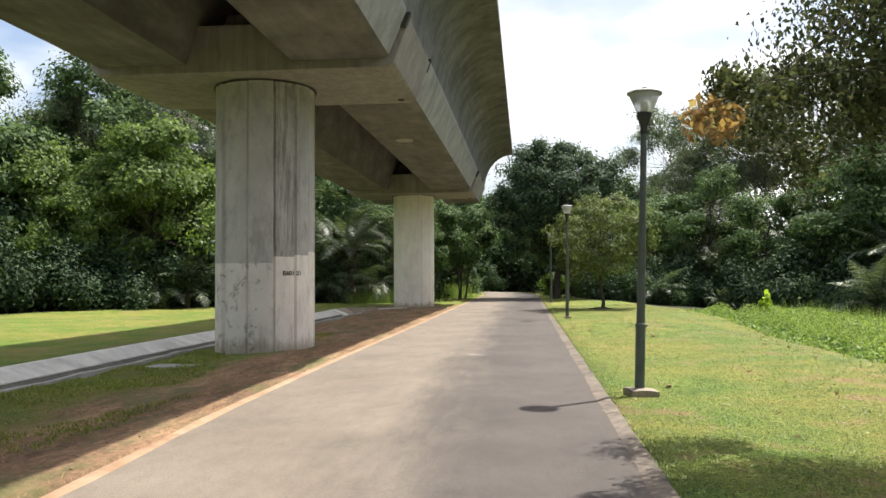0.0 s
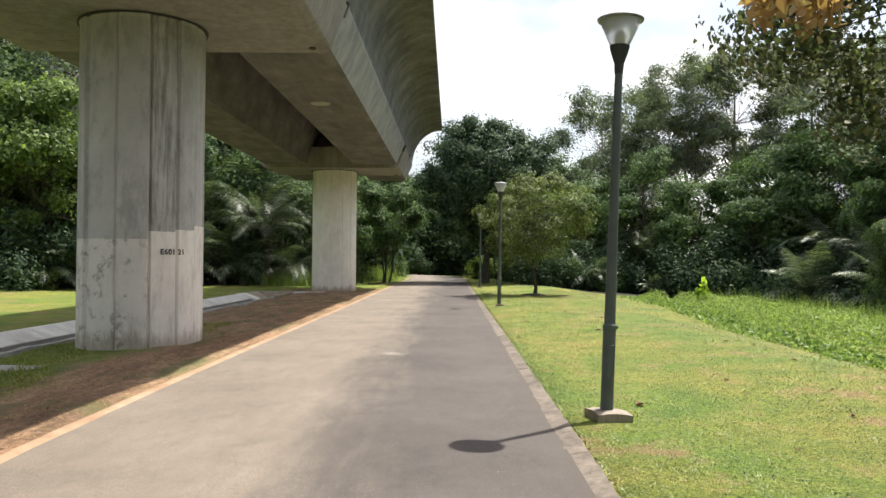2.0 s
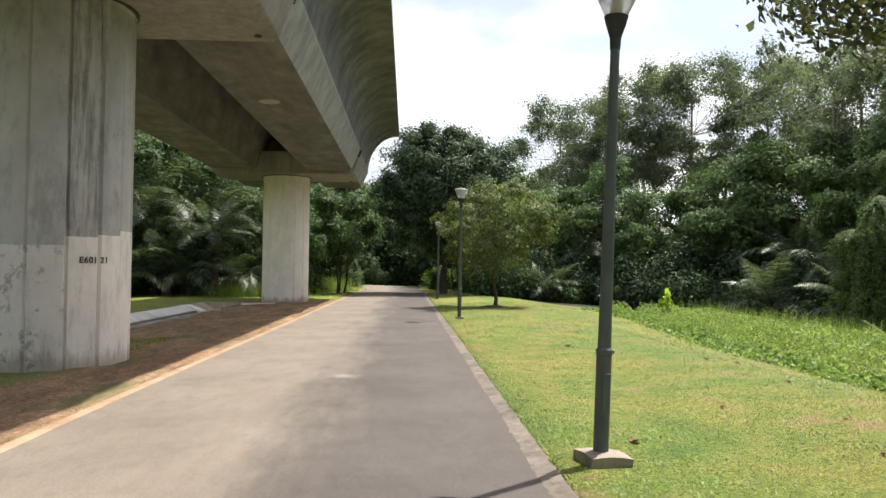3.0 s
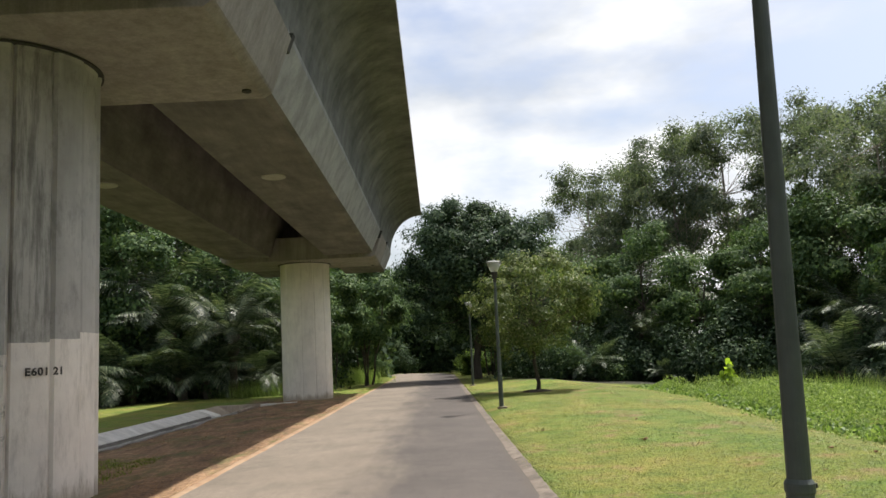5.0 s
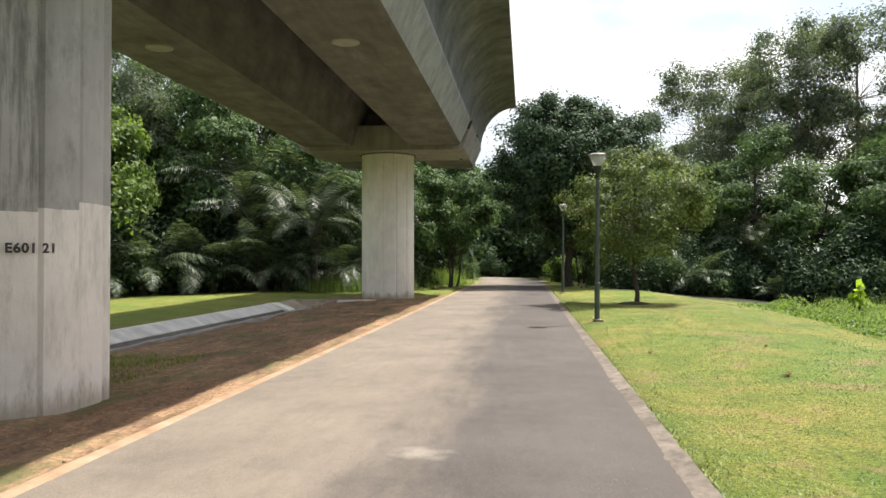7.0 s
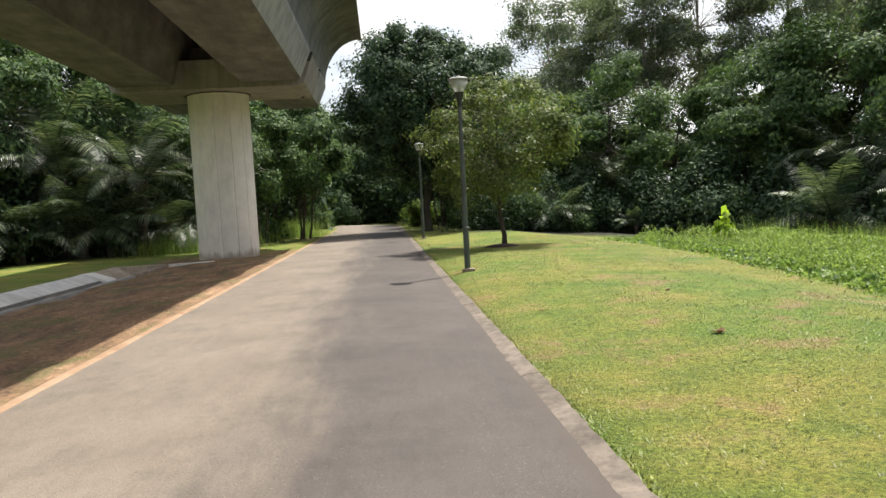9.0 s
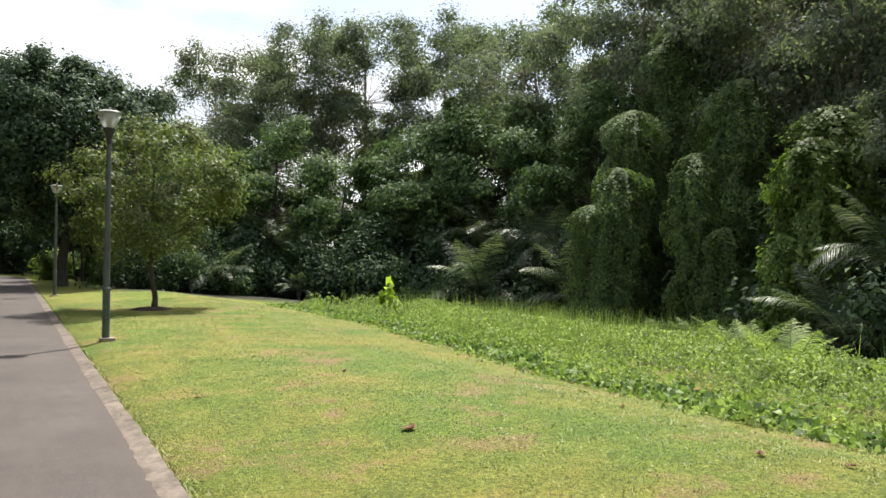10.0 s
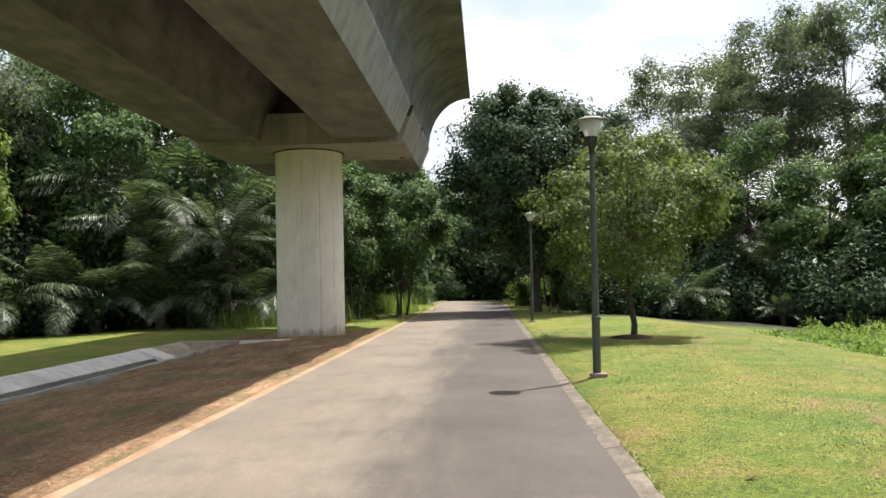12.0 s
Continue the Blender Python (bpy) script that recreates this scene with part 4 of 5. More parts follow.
def palm(seed, trunk_h, fronds, length, label, name="palm", mat=None):
    """Feather palm: arching fronds of many leaflets on a rough trunk."""
    rng = np.random.default_rng(seed)
    t = empty(name, pose(0, 0, 0), label, name)
    meshes = []
    for kind in range(3):
        n = 42
        s = np.linspace(0.0, 1.0, n)
        bend = (0.55, 0.9, 1.25)[kind]
        ang = radians(62 - 14 * kind) - bend * 1.35 * s**1.3
        px = np.cumsum(np.cos(ang)) * length / n
        pz = np.cumsum(np.sin(ang)) * length / n
        verts, faces = [], []
        for i in range(3, n):
            ll = length * 0.26 * math.sin(math.pi * min(0.97, 0.16 + 0.84 * s[i])) ** 0.7
            d = np.array([math.cos(ang[i]), 0, math.sin(ang[i])])
            nor = np.array([-math.sin(ang[i]), 0, math.cos(ang[i])])
            for sd in (-1, 1):
                way = d * 0.55 + np.array([0, sd, 0]) * 0.85 + nor * (0.15 - 0.35 * rng.random()) - np.array([0, 0, 0.22])
                way /= np.linalg.norm(way)
                w = 0.016 * length / 3
                p = np.array([px[i], 0, pz[i]])
                q = p + way * ll * 0.55
                tip = p + way * ll + np.array([0, 0, -0.18 * ll])
                b = len(verts)
                verts += [p - d * w, p + d * w, q + d * w * 1.2, tip, q - d * w * 1.2]
                faces += [(b, b + 1, b + 2, b + 4), (b + 4, b + 2, b + 3, b + 3)]
        quads = np.array([f for f in faces if f[2] != f[3]])
        tris = np.array([f[:3] for f in faces if f[2] == f[3]])
        rv, rf = tubes([[(np.array([px[i], 0, pz[i]]), length * (0.011 - 0.009 * s[i])) for i in range(0, n, 3)]], 5)
        allv = np.concatenate([np.array(verts), rv])
        allq = np.concatenate([quads, rf + len(verts)])
        me = bpy.data.meshes.new("frond")
        me.from_pydata(allv.tolist(), [], allq.tolist() + tris.tolist())
        me.materials.append(mat or L_PALM)
        meshes.append(me)
    for i in range(fronds):
        o = new("frond", meshes[min(2, int(3 * i / fronds))])
        o.parent = t
        o.matrix_local = pose(0, 0, trunk_h, rng.uniform(-12, 12), rng.uniform(-10, 10), i * 137.5 + rng.uniform(-12, 12)) @ Matrix.Scale(rng.uniform(0.8, 1.1), 4)
    v, f = tubes([[(np.array([0.03 * math.sin(k), 0.03 * math.cos(k), -0.5 + (trunk_h + 0.55) * k / 9]), (0.20 + 0.05 * (k % 2) + (0.12 if k > 6 else 0)) * min(1.0, length / 3)) for k in range(10)]], 10)
    from_arrays("trunk", v, f, M_BARK, t)
    return t


def vine_tree(seed, columns, per_m2, leaf, label, mat=None):
    """Dead trunks wholly draped in creepers; columns are (x, y, radius, height)."""
    rng = np.random.default_rng(seed)
    t = empty("vine_covered_tree", pose(0, 0, 0), label, "tree")
    pts, away, paths = [], [], []
    for cx, cy, r, h in columns:
        n = int(per_m2 * math.tau * r * h)
        u, a = rng.random(n), rng.random(n) * math.tau
        z = h * u
        prof = np.where(u > 0.85, np.sqrt(np.clip(1 - ((u - 0.85) / 0.15) ** 2, 0, 1)), 1.0)
        prof = np.maximum(prof, 0.05)
        bulge = np.array([noise.noise(Vector((math.cos(q) * 1.3 + seed, math.sin(q) * 1.3 + cx, zz * 0.55))) for q, zz in zip(a, z)])
        ragged = np.array([noise.noise(Vector((math.cos(q) * 4.0 + cx, math.sin(q) * 4.0 + seed, zz * 1.6))) for q, zz in zip(a, z)])
        rr = r * prof * (1 + 1.0 * bulge + 0.6 * ragged + 0.16 * rng.normal(size=n)) * (1.12 - 0.2 * u)
        pts.append(np.stack([cx + rr * np.cos(a), cy + rr * np.sin(a), z - 0.05], 1))
        away.append(np.stack([np.cos(a), np.sin(a), np.where(u > 0.85, 1.5, 0.35)], 1))
        paths.append([(np.array([cx, cy, -0.4]), r * 0.55), (np.array([cx, cy, h * 0.5]), r * 0.45), (np.array([cx, cy, h * 0.92]), r * 0.2)])
    v, f = leaves(rng, np.concatenate(pts), leaf, leaf * 0.8, 0.2, 0.8, np.concatenate(away) * 1.6, True, 0.8)
    from_arrays("creeper", v, f, mat or L_VINE, t)
    v, f = tubes(paths, 8)
    from_arrays("trunk", v, f, M_BARK, t)
    return t


def shrub(seed, r, h, n, leaf, mat, label, name="shrub"):
    rng = np.random.default_rng(seed)
    t = empty(name, pose(0, 0, 0), label, "shrub")
    cl = [(np.array([rng.normal() * r * 0.45, rng.normal() * r * 0.45, h * rng.uniform(0.2, 0.85)]), r * rng.uniform(0.3, 0.55)) for _ in range(9)]
    p, away = crown_points(rng, cl, n // 9, (1, 1, 0.8), 0.5)
    p[:, 2] = np.maximum(p[:, 2], 0.03)
    v, f = leaves(rng, p, leaf, leaf * 0.6, 0.5, 0.3, away * 0.9, leaf < 0.3)
    from_arrays("foliage", v, f, mat, t)
    v, f = tubes([[(np.array([0, 0, -0.3]), 0.03), (np.asarray(c) * 0.5, 0.02), (np.asarray(c), 0.008)] for c, _ in cl], 5)
    from_arrays("stem", v, f, M_BARK, t)
    return t


def thicket(rng, line, n, depth, height, leaf, mat, label, name="undergrowth"):
    """A tangled mass of leaves along a line of (x, y) places."""
    line = np.array(line, float)
    seg = np.linalg.norm(np.diff(line, axis=0), axis=1)
    s = rng.random(n) * seg.sum()
    cum = np.concatenate([[0], np.cumsum(seg)])
    x, y = np.interp(s, cum, line[:, 0]), np.interp(s, cum, line[:, 1])
    x, y = x + rng.normal(size=n) * depth, y + rng.normal(size=n) * depth
    top = np.array([height * (0.72 + 0.75 * noise.noise(Vector((a * 0.33, b * 0.33, 21)))) for a, b in zip(x, y)])
    g = np.array([ground_height(a, b) for a, b in zip(x, y)])
    z = g + np.clip(top, 0.3, None) * (1 - rng.random(n) ** 1.6)
    v, f = leaves(rng, np.stack([x, y, z], 1), leaf, leaf * 0.6, 0.5, 0.4, None, True)
    return tagged(from_arrays(name, v, f, mat), label, "undergrowth", kind="stuff")


def put(ob, x, y, rz=0.0, s=1.0, sz=None):
    """Stands the first of a kind, or a copy of it, on the ground."""
    m = pose(x, y, ground_height(x, y) - 0.03, 0, 0, rz) @ Matrix.Diagonal((s, s, sz or s, 1))
    if ob.name not in placed:
        placed.add(ob.name)
        ob.matrix_world = m
        return ob
    c = copy_thing(ob, Matrix.Identity(4))
    c.matrix_world = m
    for one in (ob, c):
        one["group"] = ob.name.split(".")[0].replace("_", " ") + "s of the park"
    return c


placed = set()
small = tree("small_tree", 11, 5.5, 2.7, 1.3, 96, 210, 0.115, L_OLIVE, M_BARK, 0.095, "small round-crowned tree with olive leaves on the lawn", clump_r=0.2, lobes=0.15)
put(small, 3.8, 38.3)
bm = bmesh.new()
bmesh.ops.create_circle(bm, cap_ends=True, cap_tris=True, segments=28, radius=0.72)
bmesh.ops.subdivide_edges(bm, edges=bm.edges[:], cuts=2)
for v in bm.verts:
    d = v.co.length / 0.55
    v.co.x *= 1 + 0.18 * noise.noise(v.co * 3)
    v.co.z = 0.07 * (1 - d * d) + 0.02 * noise.noise(v.co * 9)
tree_pit = part("mulch", bm, plain("dark_mulch", (0.045, 0.03, 0.02), 0.95, vary=0.5, scale=20))
tree_pit.matrix_world = pose(3.8, 38.3, ground_height(3.8, 38.3) + 0.02)
tagged(tree_pit, "ring of dark mulch round a tree's foot", "mulch")
big = tree("big_tree", 12, 11.6, 4.9, 2.4, 190, 390, 0.20, L_DARK, M_BARK, 0.26, "big dark-green tree with a dense domed crown", clump_r=0.2, lobes=0.25)
put(big, 2.5, 57.0)

TALL = [tree("tall_tree", 20 + i, (19.0, 17.0, 20.5)[i], (4.6, 4.0, 4.4)[i], (6.0, 5.0, 8.0)[i], (90, 80, 86)[i], 290, 0.19, L_GREY_HAZED, M_BARK_PALE, 0.20, "tall slender tree with an airy grey-green crown", clump_r=0.25, lobes=1.4, scatter=0.34, shell=0.25) for i in range(3)]
BROAD = [tree("broadleaf_tree", 30 + i, (9.5, 11.5, 8.0)[i], (3.6, 4.0, 3.2)[i], (0.8, 1.5, 2.0)[i], (64, 72, 76)[i], 300, (0.21, 0.21, 0.17)[i], (L_BROAD, L_BROAD, L_BRIGHT)[i], M_BARK, 0.17, ("leafy green tree at the woodland edge", "large leafy green woodland tree", "bright green tree with layered sprays of leaves")[i], clump_r=0.26, lobes=0.8) for i in range(3)]
PALMS = [palm(40, 1.0, 15, 3.4, "low feather palm with arching grey-green fronds"), palm(41, 3.6, 18, 3.6, "feather palm with a rough trunk and drooping fronds")]
VINES = [
    vine_tree(50, [(0, 0, 0.52, 4.1), (0.42, 0.5, 0.36, 2.8)], 1200, 0.09, "stump smothered in sunlit creeper"),
    vine_tree(51, [(0, 0, 0.85, 9.4), (-1.7, 0.5, 0.66, 6.7), (-0.7, 0.0, 0.6, 7.7), (0.9, 0.5, 0.5, 6.9)], 900, 0.095, "tall dead trees draped in creeper"),
    vine_tree(52, [(0, 0, 0.85, 8.9), (1.0, 0.5, 0.6, 8.0), (-1.0, 0.3, 0.55, 6.9)], 900, 0.095, "broken trees smothered in creeper"),
    vine_tree(53, [(0, 0, 0.75, 6.4), (-0.95, 0.3, 0.55, 5.0), (0.9, 0.2, 0.5, 5.6)], 900, 0.095, "low trunks smothered in creeper"),
    vine_tree(54, [(0, 0, 1.3, 14.0), (1.6, 1.0, 1.0, 11.0), (-1.8, 0.8, 1.0, 10.6), (3.0, 0.4, 0.9, 8.2)], 520, 0.12, "high dark trees draped in creeper"),
    vine_tree(55, [(0, 0, 1.5, 9.2), (0.2, 0, 0.8, 12.4), (-1.6, -0.3, 0.9, 7.6), (1.6, 0, 1.0, 8.6)], 520, 0.12, "pointed tree overgrown with creeper"),
    vine_tree(56, [(0, 0, 0.8, 6.2), (1.2, 0.3, 0.9, 7.2), (-0.7, 0.4, 0.5, 3.6)], 520, 0.13, "leafy creeper hanging over trunks", L_BRIGHT),
]
SHRUBS = [
    shrub(60, 1.3, 2.0, 4600, 0.14, L_BROAD, "leafy green shrub at the woodland edge"),
    shrub(61, 1.6, 2.8, 5600, 0.16, L_DARK, "dark leafy shrub in the undergrowth"),
    shrub(62, 1.0, 1.3, 3000, 0.13, L_BRIGHT, "bright green shrub beside the trees"),
]
rnd = random.Random(5)


def turn():
    return rnd.uniform(0, 360)


# woodland on the lawn's side: tall trees at the back
for x, y, k, s in ((13.6, 74, 0, 1.0), (18.0, 78, 1, 1.2), (20, 70, 2, 1.08), (24.5, 71, 0, 1.22), (29, 66, 2, 1.12), (33, 60, 1, 1.3), (27, 53, 0, 0.95), (31, 49, 1, 1.05), (34, 45, 2, 1.0), (30, 40, 0, 1.0), (35, 37, 1, 1.1), (31, 32, 2, 0.95), (28, 20, 1, 1.0), (25, 13, 2, 0.95), (6.5, 84, 1, 0.7), (28, 44, 2, 0.95), (30.5, 37, 0, 1.05), (25.6, 31.2, 0, 0.85), (27.0, 34.6, 1, 0.95)):
    put(TALL[k], x, y, turn(), s)
# middle storey
for x, y, k, s in ((9.5, 60, 0, 0.85), (13.5, 58, 1, 0.9), (17, 57, 0, 0.95), (20.5, 56, 1, 0.95), (24, 55, 0, 1.2), (27, 47, 1, 1.0), (29, 42, 0, 1.1), (29, 36, 1, 1.0), (28, 30, 0, 1.05), (27, 24, 1, 1.05), (24, 18, 0, 1.0), (21, 11, 1, 0.9), (7.2, 66, 1, 0.9), (11, 66, 0, 1.0), (24.0, 49.8, 1, 1.05), (25.6, 43.6, 1, 1.0), (32, 40, 1, 1.1), (33, 30, 1, 1.15), (31, 23, 1, 1.1)):
    put(BROAD[k], x, y, turn(), s)
# vine-draped trees and palms along the edge
for x, y, k, s in ((20.8, 32.6, 0, 1.0), (22.8, 33.6, 1, 1.0), (22.4, 32.4, 0, 1.3), (22.0, 38.2, 2, 1.0), (19.9, 36.8, 3, 1.0), (26.6, 39.9, 4, 1.0), (22.8, 54.0, 5, 1.0), (19.2, 28.2, 6, 1.0), (25.5, 45.5, 2, 1.1), (17.4, 21.5, 3, 0.9)):
    put(VINES[k], x, y, 0.0 if k in (1, 2, 3, 6) else turn(), s)
for x, y, k, s in ((22.5, 49.0, 1, 1.0), (19.8, 46.2, 0, 1.15), (22.6, 44.2, 1, 0.9), (21.6, 40.8, 0, 1.1), (24.2, 47.5, 0, 1.2), (13.0, 52.6, 0, 0.45), (14.5, 55.5, 0, 0.9), (17.6, 26.2, 0, 0.75), (18.4, 25.2, 1, 0.7), (16.5, 62, 1, 1.5), (9.0, 53.5, 0, 0.75), (12.5, 56, 1, 0.8)):
    put(PALMS[k], x, y, turn(), s)
for x, y, k, s in ((5.6, 53.5, 1, 0.8), (7.2, 53.5, 0, 0.9), (8.6, 54.6, 1, 1.1), (10.4, 53.6, 0, 1.0), (11.6, 55.4, 1, 1.3), (14.2, 53.5, 1, 1.2), (15.8, 52.5, 0, 1.3), (17.5, 52.8, 1, 1.6), (18.6, 50.5, 0, 1.3), (20.3, 50.6, 1, 1.5), (19.5, 48, 1, 1.0), (21, 46, 1, 1.2), (22.5, 42.5, 1, 1.3), (24.2, 37.0, 1, 1.4), (18.6, 24.2, 1, 1.1), (16.0, 17.5, 1, 1.3), (16.5, 13.5, 1, 1.4), (18, 9, 1, 1.5), (24.5, 33, 1, 1.8), (22, 28, 1, 1.8), (26.5, 36, 1, 1.8), (26, 41.5, 1, 1.8)):
    put(SHRUBS[k], x, y, turn(), s)
for x, y, k, s in ((19.5, 25.2, 1, 0.5), (19.5, 20.5, 0, 0.6)):
    put(TALL[k], x, y, turn(), s)
for x, y, k, s in ((24, 26.0, 0, 0.9), (23, 19.5, 1, 1.0)):
    put(TALL[k], x, y, turn(), s)
FERN = palm(43, 0.05, 9, 0.8, "bright green fern among the weeds", "fern", L_WEED)
for k in range(34):
    y = 21.5 + k * 0.45
    x = 13.2 + min(7.5, 1.02 * (y - 22) * 0.75) + rnd.uniform(-2.6, 0.4)
    put(FERN, x, y, turn(), rnd.uniform(1.0, 1.7))

# woodland beyond the left lawn
for x, y, k, s in ((-20.4, 42.5, 2, 1.35), (-22.5, 42, 2, 1.2), (-27, 40, 2, 1.3), (-29, 34, 2, 1.2), (-25.5, 45, 1, 1.35), (-31, 39, 1, 1.35), (-33, 31, 1, 1.4), (-31, 28, 0, 1.2), (-16, 50, 1, 1.0), (-20.5, 51, 0, 1.2), (-12.5, 53, 1, 0.95), (-26, 50, 1, 1.2), (-33, 40, 1, 1.3), (-10, 58, 0, 1.0), (-35, 22, 1, 1.2), (-31, 14, 0, 1.2), (-22, 58, 1, 1.3), (-15, 60, 1, 1.2), (-30, 54, 1, 1.3), (-24, 39.5, 2, 1.0)):
    put(BROAD[k], x, y, turn(), s)
for x, y, k, s in ((-21, 47, 0, 0.8), (-27, 46, 1, 0.9), (-34, 33, 2, 0.9), (-17, 56, 1, 0.9), (-30, 60, 0, 1.0)):
    put(TALL[k], x, y, turn(), s)
for x, y, k, s in ((-15.0, 46.5, 0, 1.0), (-13.0, 47.8, 0, 1.1), (-10.6, 48.6, 1, 0.9), (-11.5, 51.5, 1, 1.25), (-17.5, 44.5, 0, 1.0), (-9.0, 50.5, 0, 1.1), (-14.5, 49.5, 1, 1.3), (-20.0, 41.5, 0, 0.9), (-8.0, 53.5, 1, 1.0), (-16.3, 46.0, 0, 0.95), (-11.8, 48.0, 0, 0.95), (-9.6, 49.6, 0, 0.9), (-13.8, 48.4, 1, 0.95), (-18.6, 42.6, 0, 0.85)):
    put(PALMS[k], x, y, turn(), s)
for x, y, k, s in ((-19.8, 40.8, 2, 0.9), (-22.5, 37.5, 1, 1.2), (-21.0, 39.8, 1, 1.3), (-24.5, 34.5, 1, 1.4), (-26, 31, 1, 1.4), (-28, 27, 1, 1.5), (-17.0, 47, 1, 1.2), (-14.0, 51, 1, 1.5), (-12, 49.5, 1, 1.2), (-9.6, 53, 0, 1.2), (-7.0, 53.5, 0, 1.0), (-23, 42, 1, 1.8), (-19.5, 45, 1, 1.6), (-26, 37, 1, 1.9), (-28.5, 31, 1, 1.9), (-16, 48.5, 1, 1.6)):
    put(SHRUBS[k], x, y, turn(), s)

# avenue ahead
ROADSIDE = tree("roadside_tree", 71, 7.8, 2.6, 2.0, 60, 290, 0.20, L_BROAD, M_BARK, 0.12, "roadside tree with several dark stems", clump_r=0.27, lobes=0.4, stems=3)
for x, y, s in ((-4.6, 57.0, 1.0), (-5.9, 52.0, 0.85), (-4.8, 63.5, 1.0), (-5.6, 70, 1.1), (-6.5, 61, 1.1), (4.2, 66, 1.0), (3.2, 74, 1.0), (-7.6, 77, 1.1), (3.4, 84, 1.1), (-8.5, 66, 1.2), (5.0, 62, 0.9)):
    put(ROADSIDE, x, y, turn(), s)
for x, y, k, s in ((-3.0, 92, 1, 0.9), (1.0, 95, 1, 0.95), (-7, 86, 1, 1.0), (5.5, 92, 0, 1.0), (-11, 76, 1, 1.1), (8, 78, 1, 1.0), (-1, 102, 1, 1.2), (-9, 96, 1, 1.2), (9, 100, 1, 1.2), (-14, 68, 1, 1.2), (-12, 88, 1, 1.2), (12, 84, 1, 1.1)):
    put(BROAD[k], x, y, turn(), s)
for x, y, k, s in ((3.2, 70, 0, 0.8), (3.4, 78, 0, 0.9), (-4.8, 74, 0, 0.8), (-3.9, 86, 1, 1.0), (2.6, 88, 1, 1.0), (-1.0, 93, 1, 1.2), (2.9, 68, 2, 1.3), (2.4, 76, 2, 1.2), (4.6, 58.5, 0, 0.8), (-6.6, 56, 2, 1.0), (-7.5, 59, 2, 1.0)):
    put(SHRUBS[k], x, y, turn(), s)

# the near tree whose branches hang over the lawn at the start
hanging = random.Random(7)
low = [(hanging.uniform(-3.7, -1.9), hanging.uniform(1.5, 3.3), hanging.uniform(3.1, 4.9), hanging.uniform(0.4, 0.65)) for _ in range(40)] + [(hanging.uniform(-4.5, -3.6), hanging.uniform(2.5, 4.0), hanging.uniform(2.3, 4.3), hanging.uniform(0.25, 0.42)) for _ in range(2)] + [(-4.9, 1.75, 3.3, 0.25), (-4.5, 2.1, 3.3, 0.3), (-4.1, 2.4, 3.5, 0.3), (-4.35, 3.3, 3.25, 0.3), (-4.0, 3.6, 3.5, 0.35), (-3.7, 3.8, 3.2, 0.3)]
overhang = tree("overhanging_tree", 81, 8.8, 3.5, 3.6, 44, 560, 0.066, L_OVERHANG, M_BARK, 0.18, "tree with long drooping branches over the lawn", clump_r=0.2, lobes=0.5, extra=low, simple=False, up=0.1)
spray_rng = np.random.default_rng(82)
sp, sa = crown_points(spray_rng, [((-5.22, 1.45, 2.95), 0.15), ((-5.1, 1.6, 3.05), 0.17), ((-5.05, 1.35, 2.85), 0.15), ((-4.95, 1.5, 3.0), 0.15)], 60, (1, 1, 0.8), 0.3)
sv, sf = leaves(spray_rng, sp, 0.09, 0.045, 0.1, 0.8)
tagged(from_arrays("withered_spray", sv, sf, L_ORANGE, overhang), "withered orange-brown leaves", kind="stuff")
tv, tf = tubes([[(np.array((-2.0, 2.2, 4.6)), 0.014), (np.array((-3.8, 1.9, 3.9)), 0.009), (np.array((-5.1, 1.5, 2.95)), 0.004)]], 5)
from_arrays("twig", tv, tf, M_BARK, overhang)
put(overhang, 6.8, 5.6)

# undergrowth that closes the woods
trng = np.random.default_rng(101)
thicket(trng, [(4.8, 52.5), (8, 54.5), (13, 55.5), (18, 53.5), (23.5, 47), (25.0, 40), (25.0, 34.5), (22.3, 29.5), (19.4, 26), (18.4, 22), (17.4, 14), (17, 4)], 85000, 0.8, 2.9, 0.19, L_DARK, "dark tangled undergrowth along the woodland edge")
thicket(trng, [(-6.5, 54), (-10, 51.5), (-15, 49), (-19, 44.5), (-23, 40), (-26, 35), (-29, 28), (-33, 18)], 60000, 1.0, 3.2, 0.19, L_DARK, "dark tangled undergrowth beyond the lawn")
thicket(trng, [(-30, 64), (-18, 66), (-8, 72), (-6.5, 90), (-1, 97), (5, 92), (5.5, 74), (14, 66), (26, 60), (34, 48), (36, 30), (34, 10)], 44000, 1.4, 8.0, 0.72, L_DARK, "deep shaded woodland behind the trees", "far_woods")
thicket(trng, [(-40, 60), (-45, 20), (-44, -30), (-20, -55), (20, -55), (34, -30), (36, 8)], 26000, 2.0, 11.0, 1.2, L_BROAD, "distant woodland round the park", "far_woods")

thicket(trng, [(-14, 92), (-7, 91), (-1, 90.5), (3, 88), (6, 80)], 30000, 1.0, 8.0, 0.4, L_DARK, "dark trees closing the end of the path", "far_woods")
thicket(trng, [(-13, 62), (-24, 60), (-33, 50), (-36, 36), (-38, 20)], 20000, 1.3, 7.0, 0.7, L_DARK, "deep shaded woodland beyond the lawn", "far_woods")

# tall weeds on the falling bank
def bank_edge(y):
    return 6.95 + 2.0 / (1 + math.exp(-(y - 26) / 4.0)) + 0.35 * noise.noise(Vector((0, y * 0.35, 2))) + 0.25 * noise.noise(Vector((0, y * 1.9, 4)))


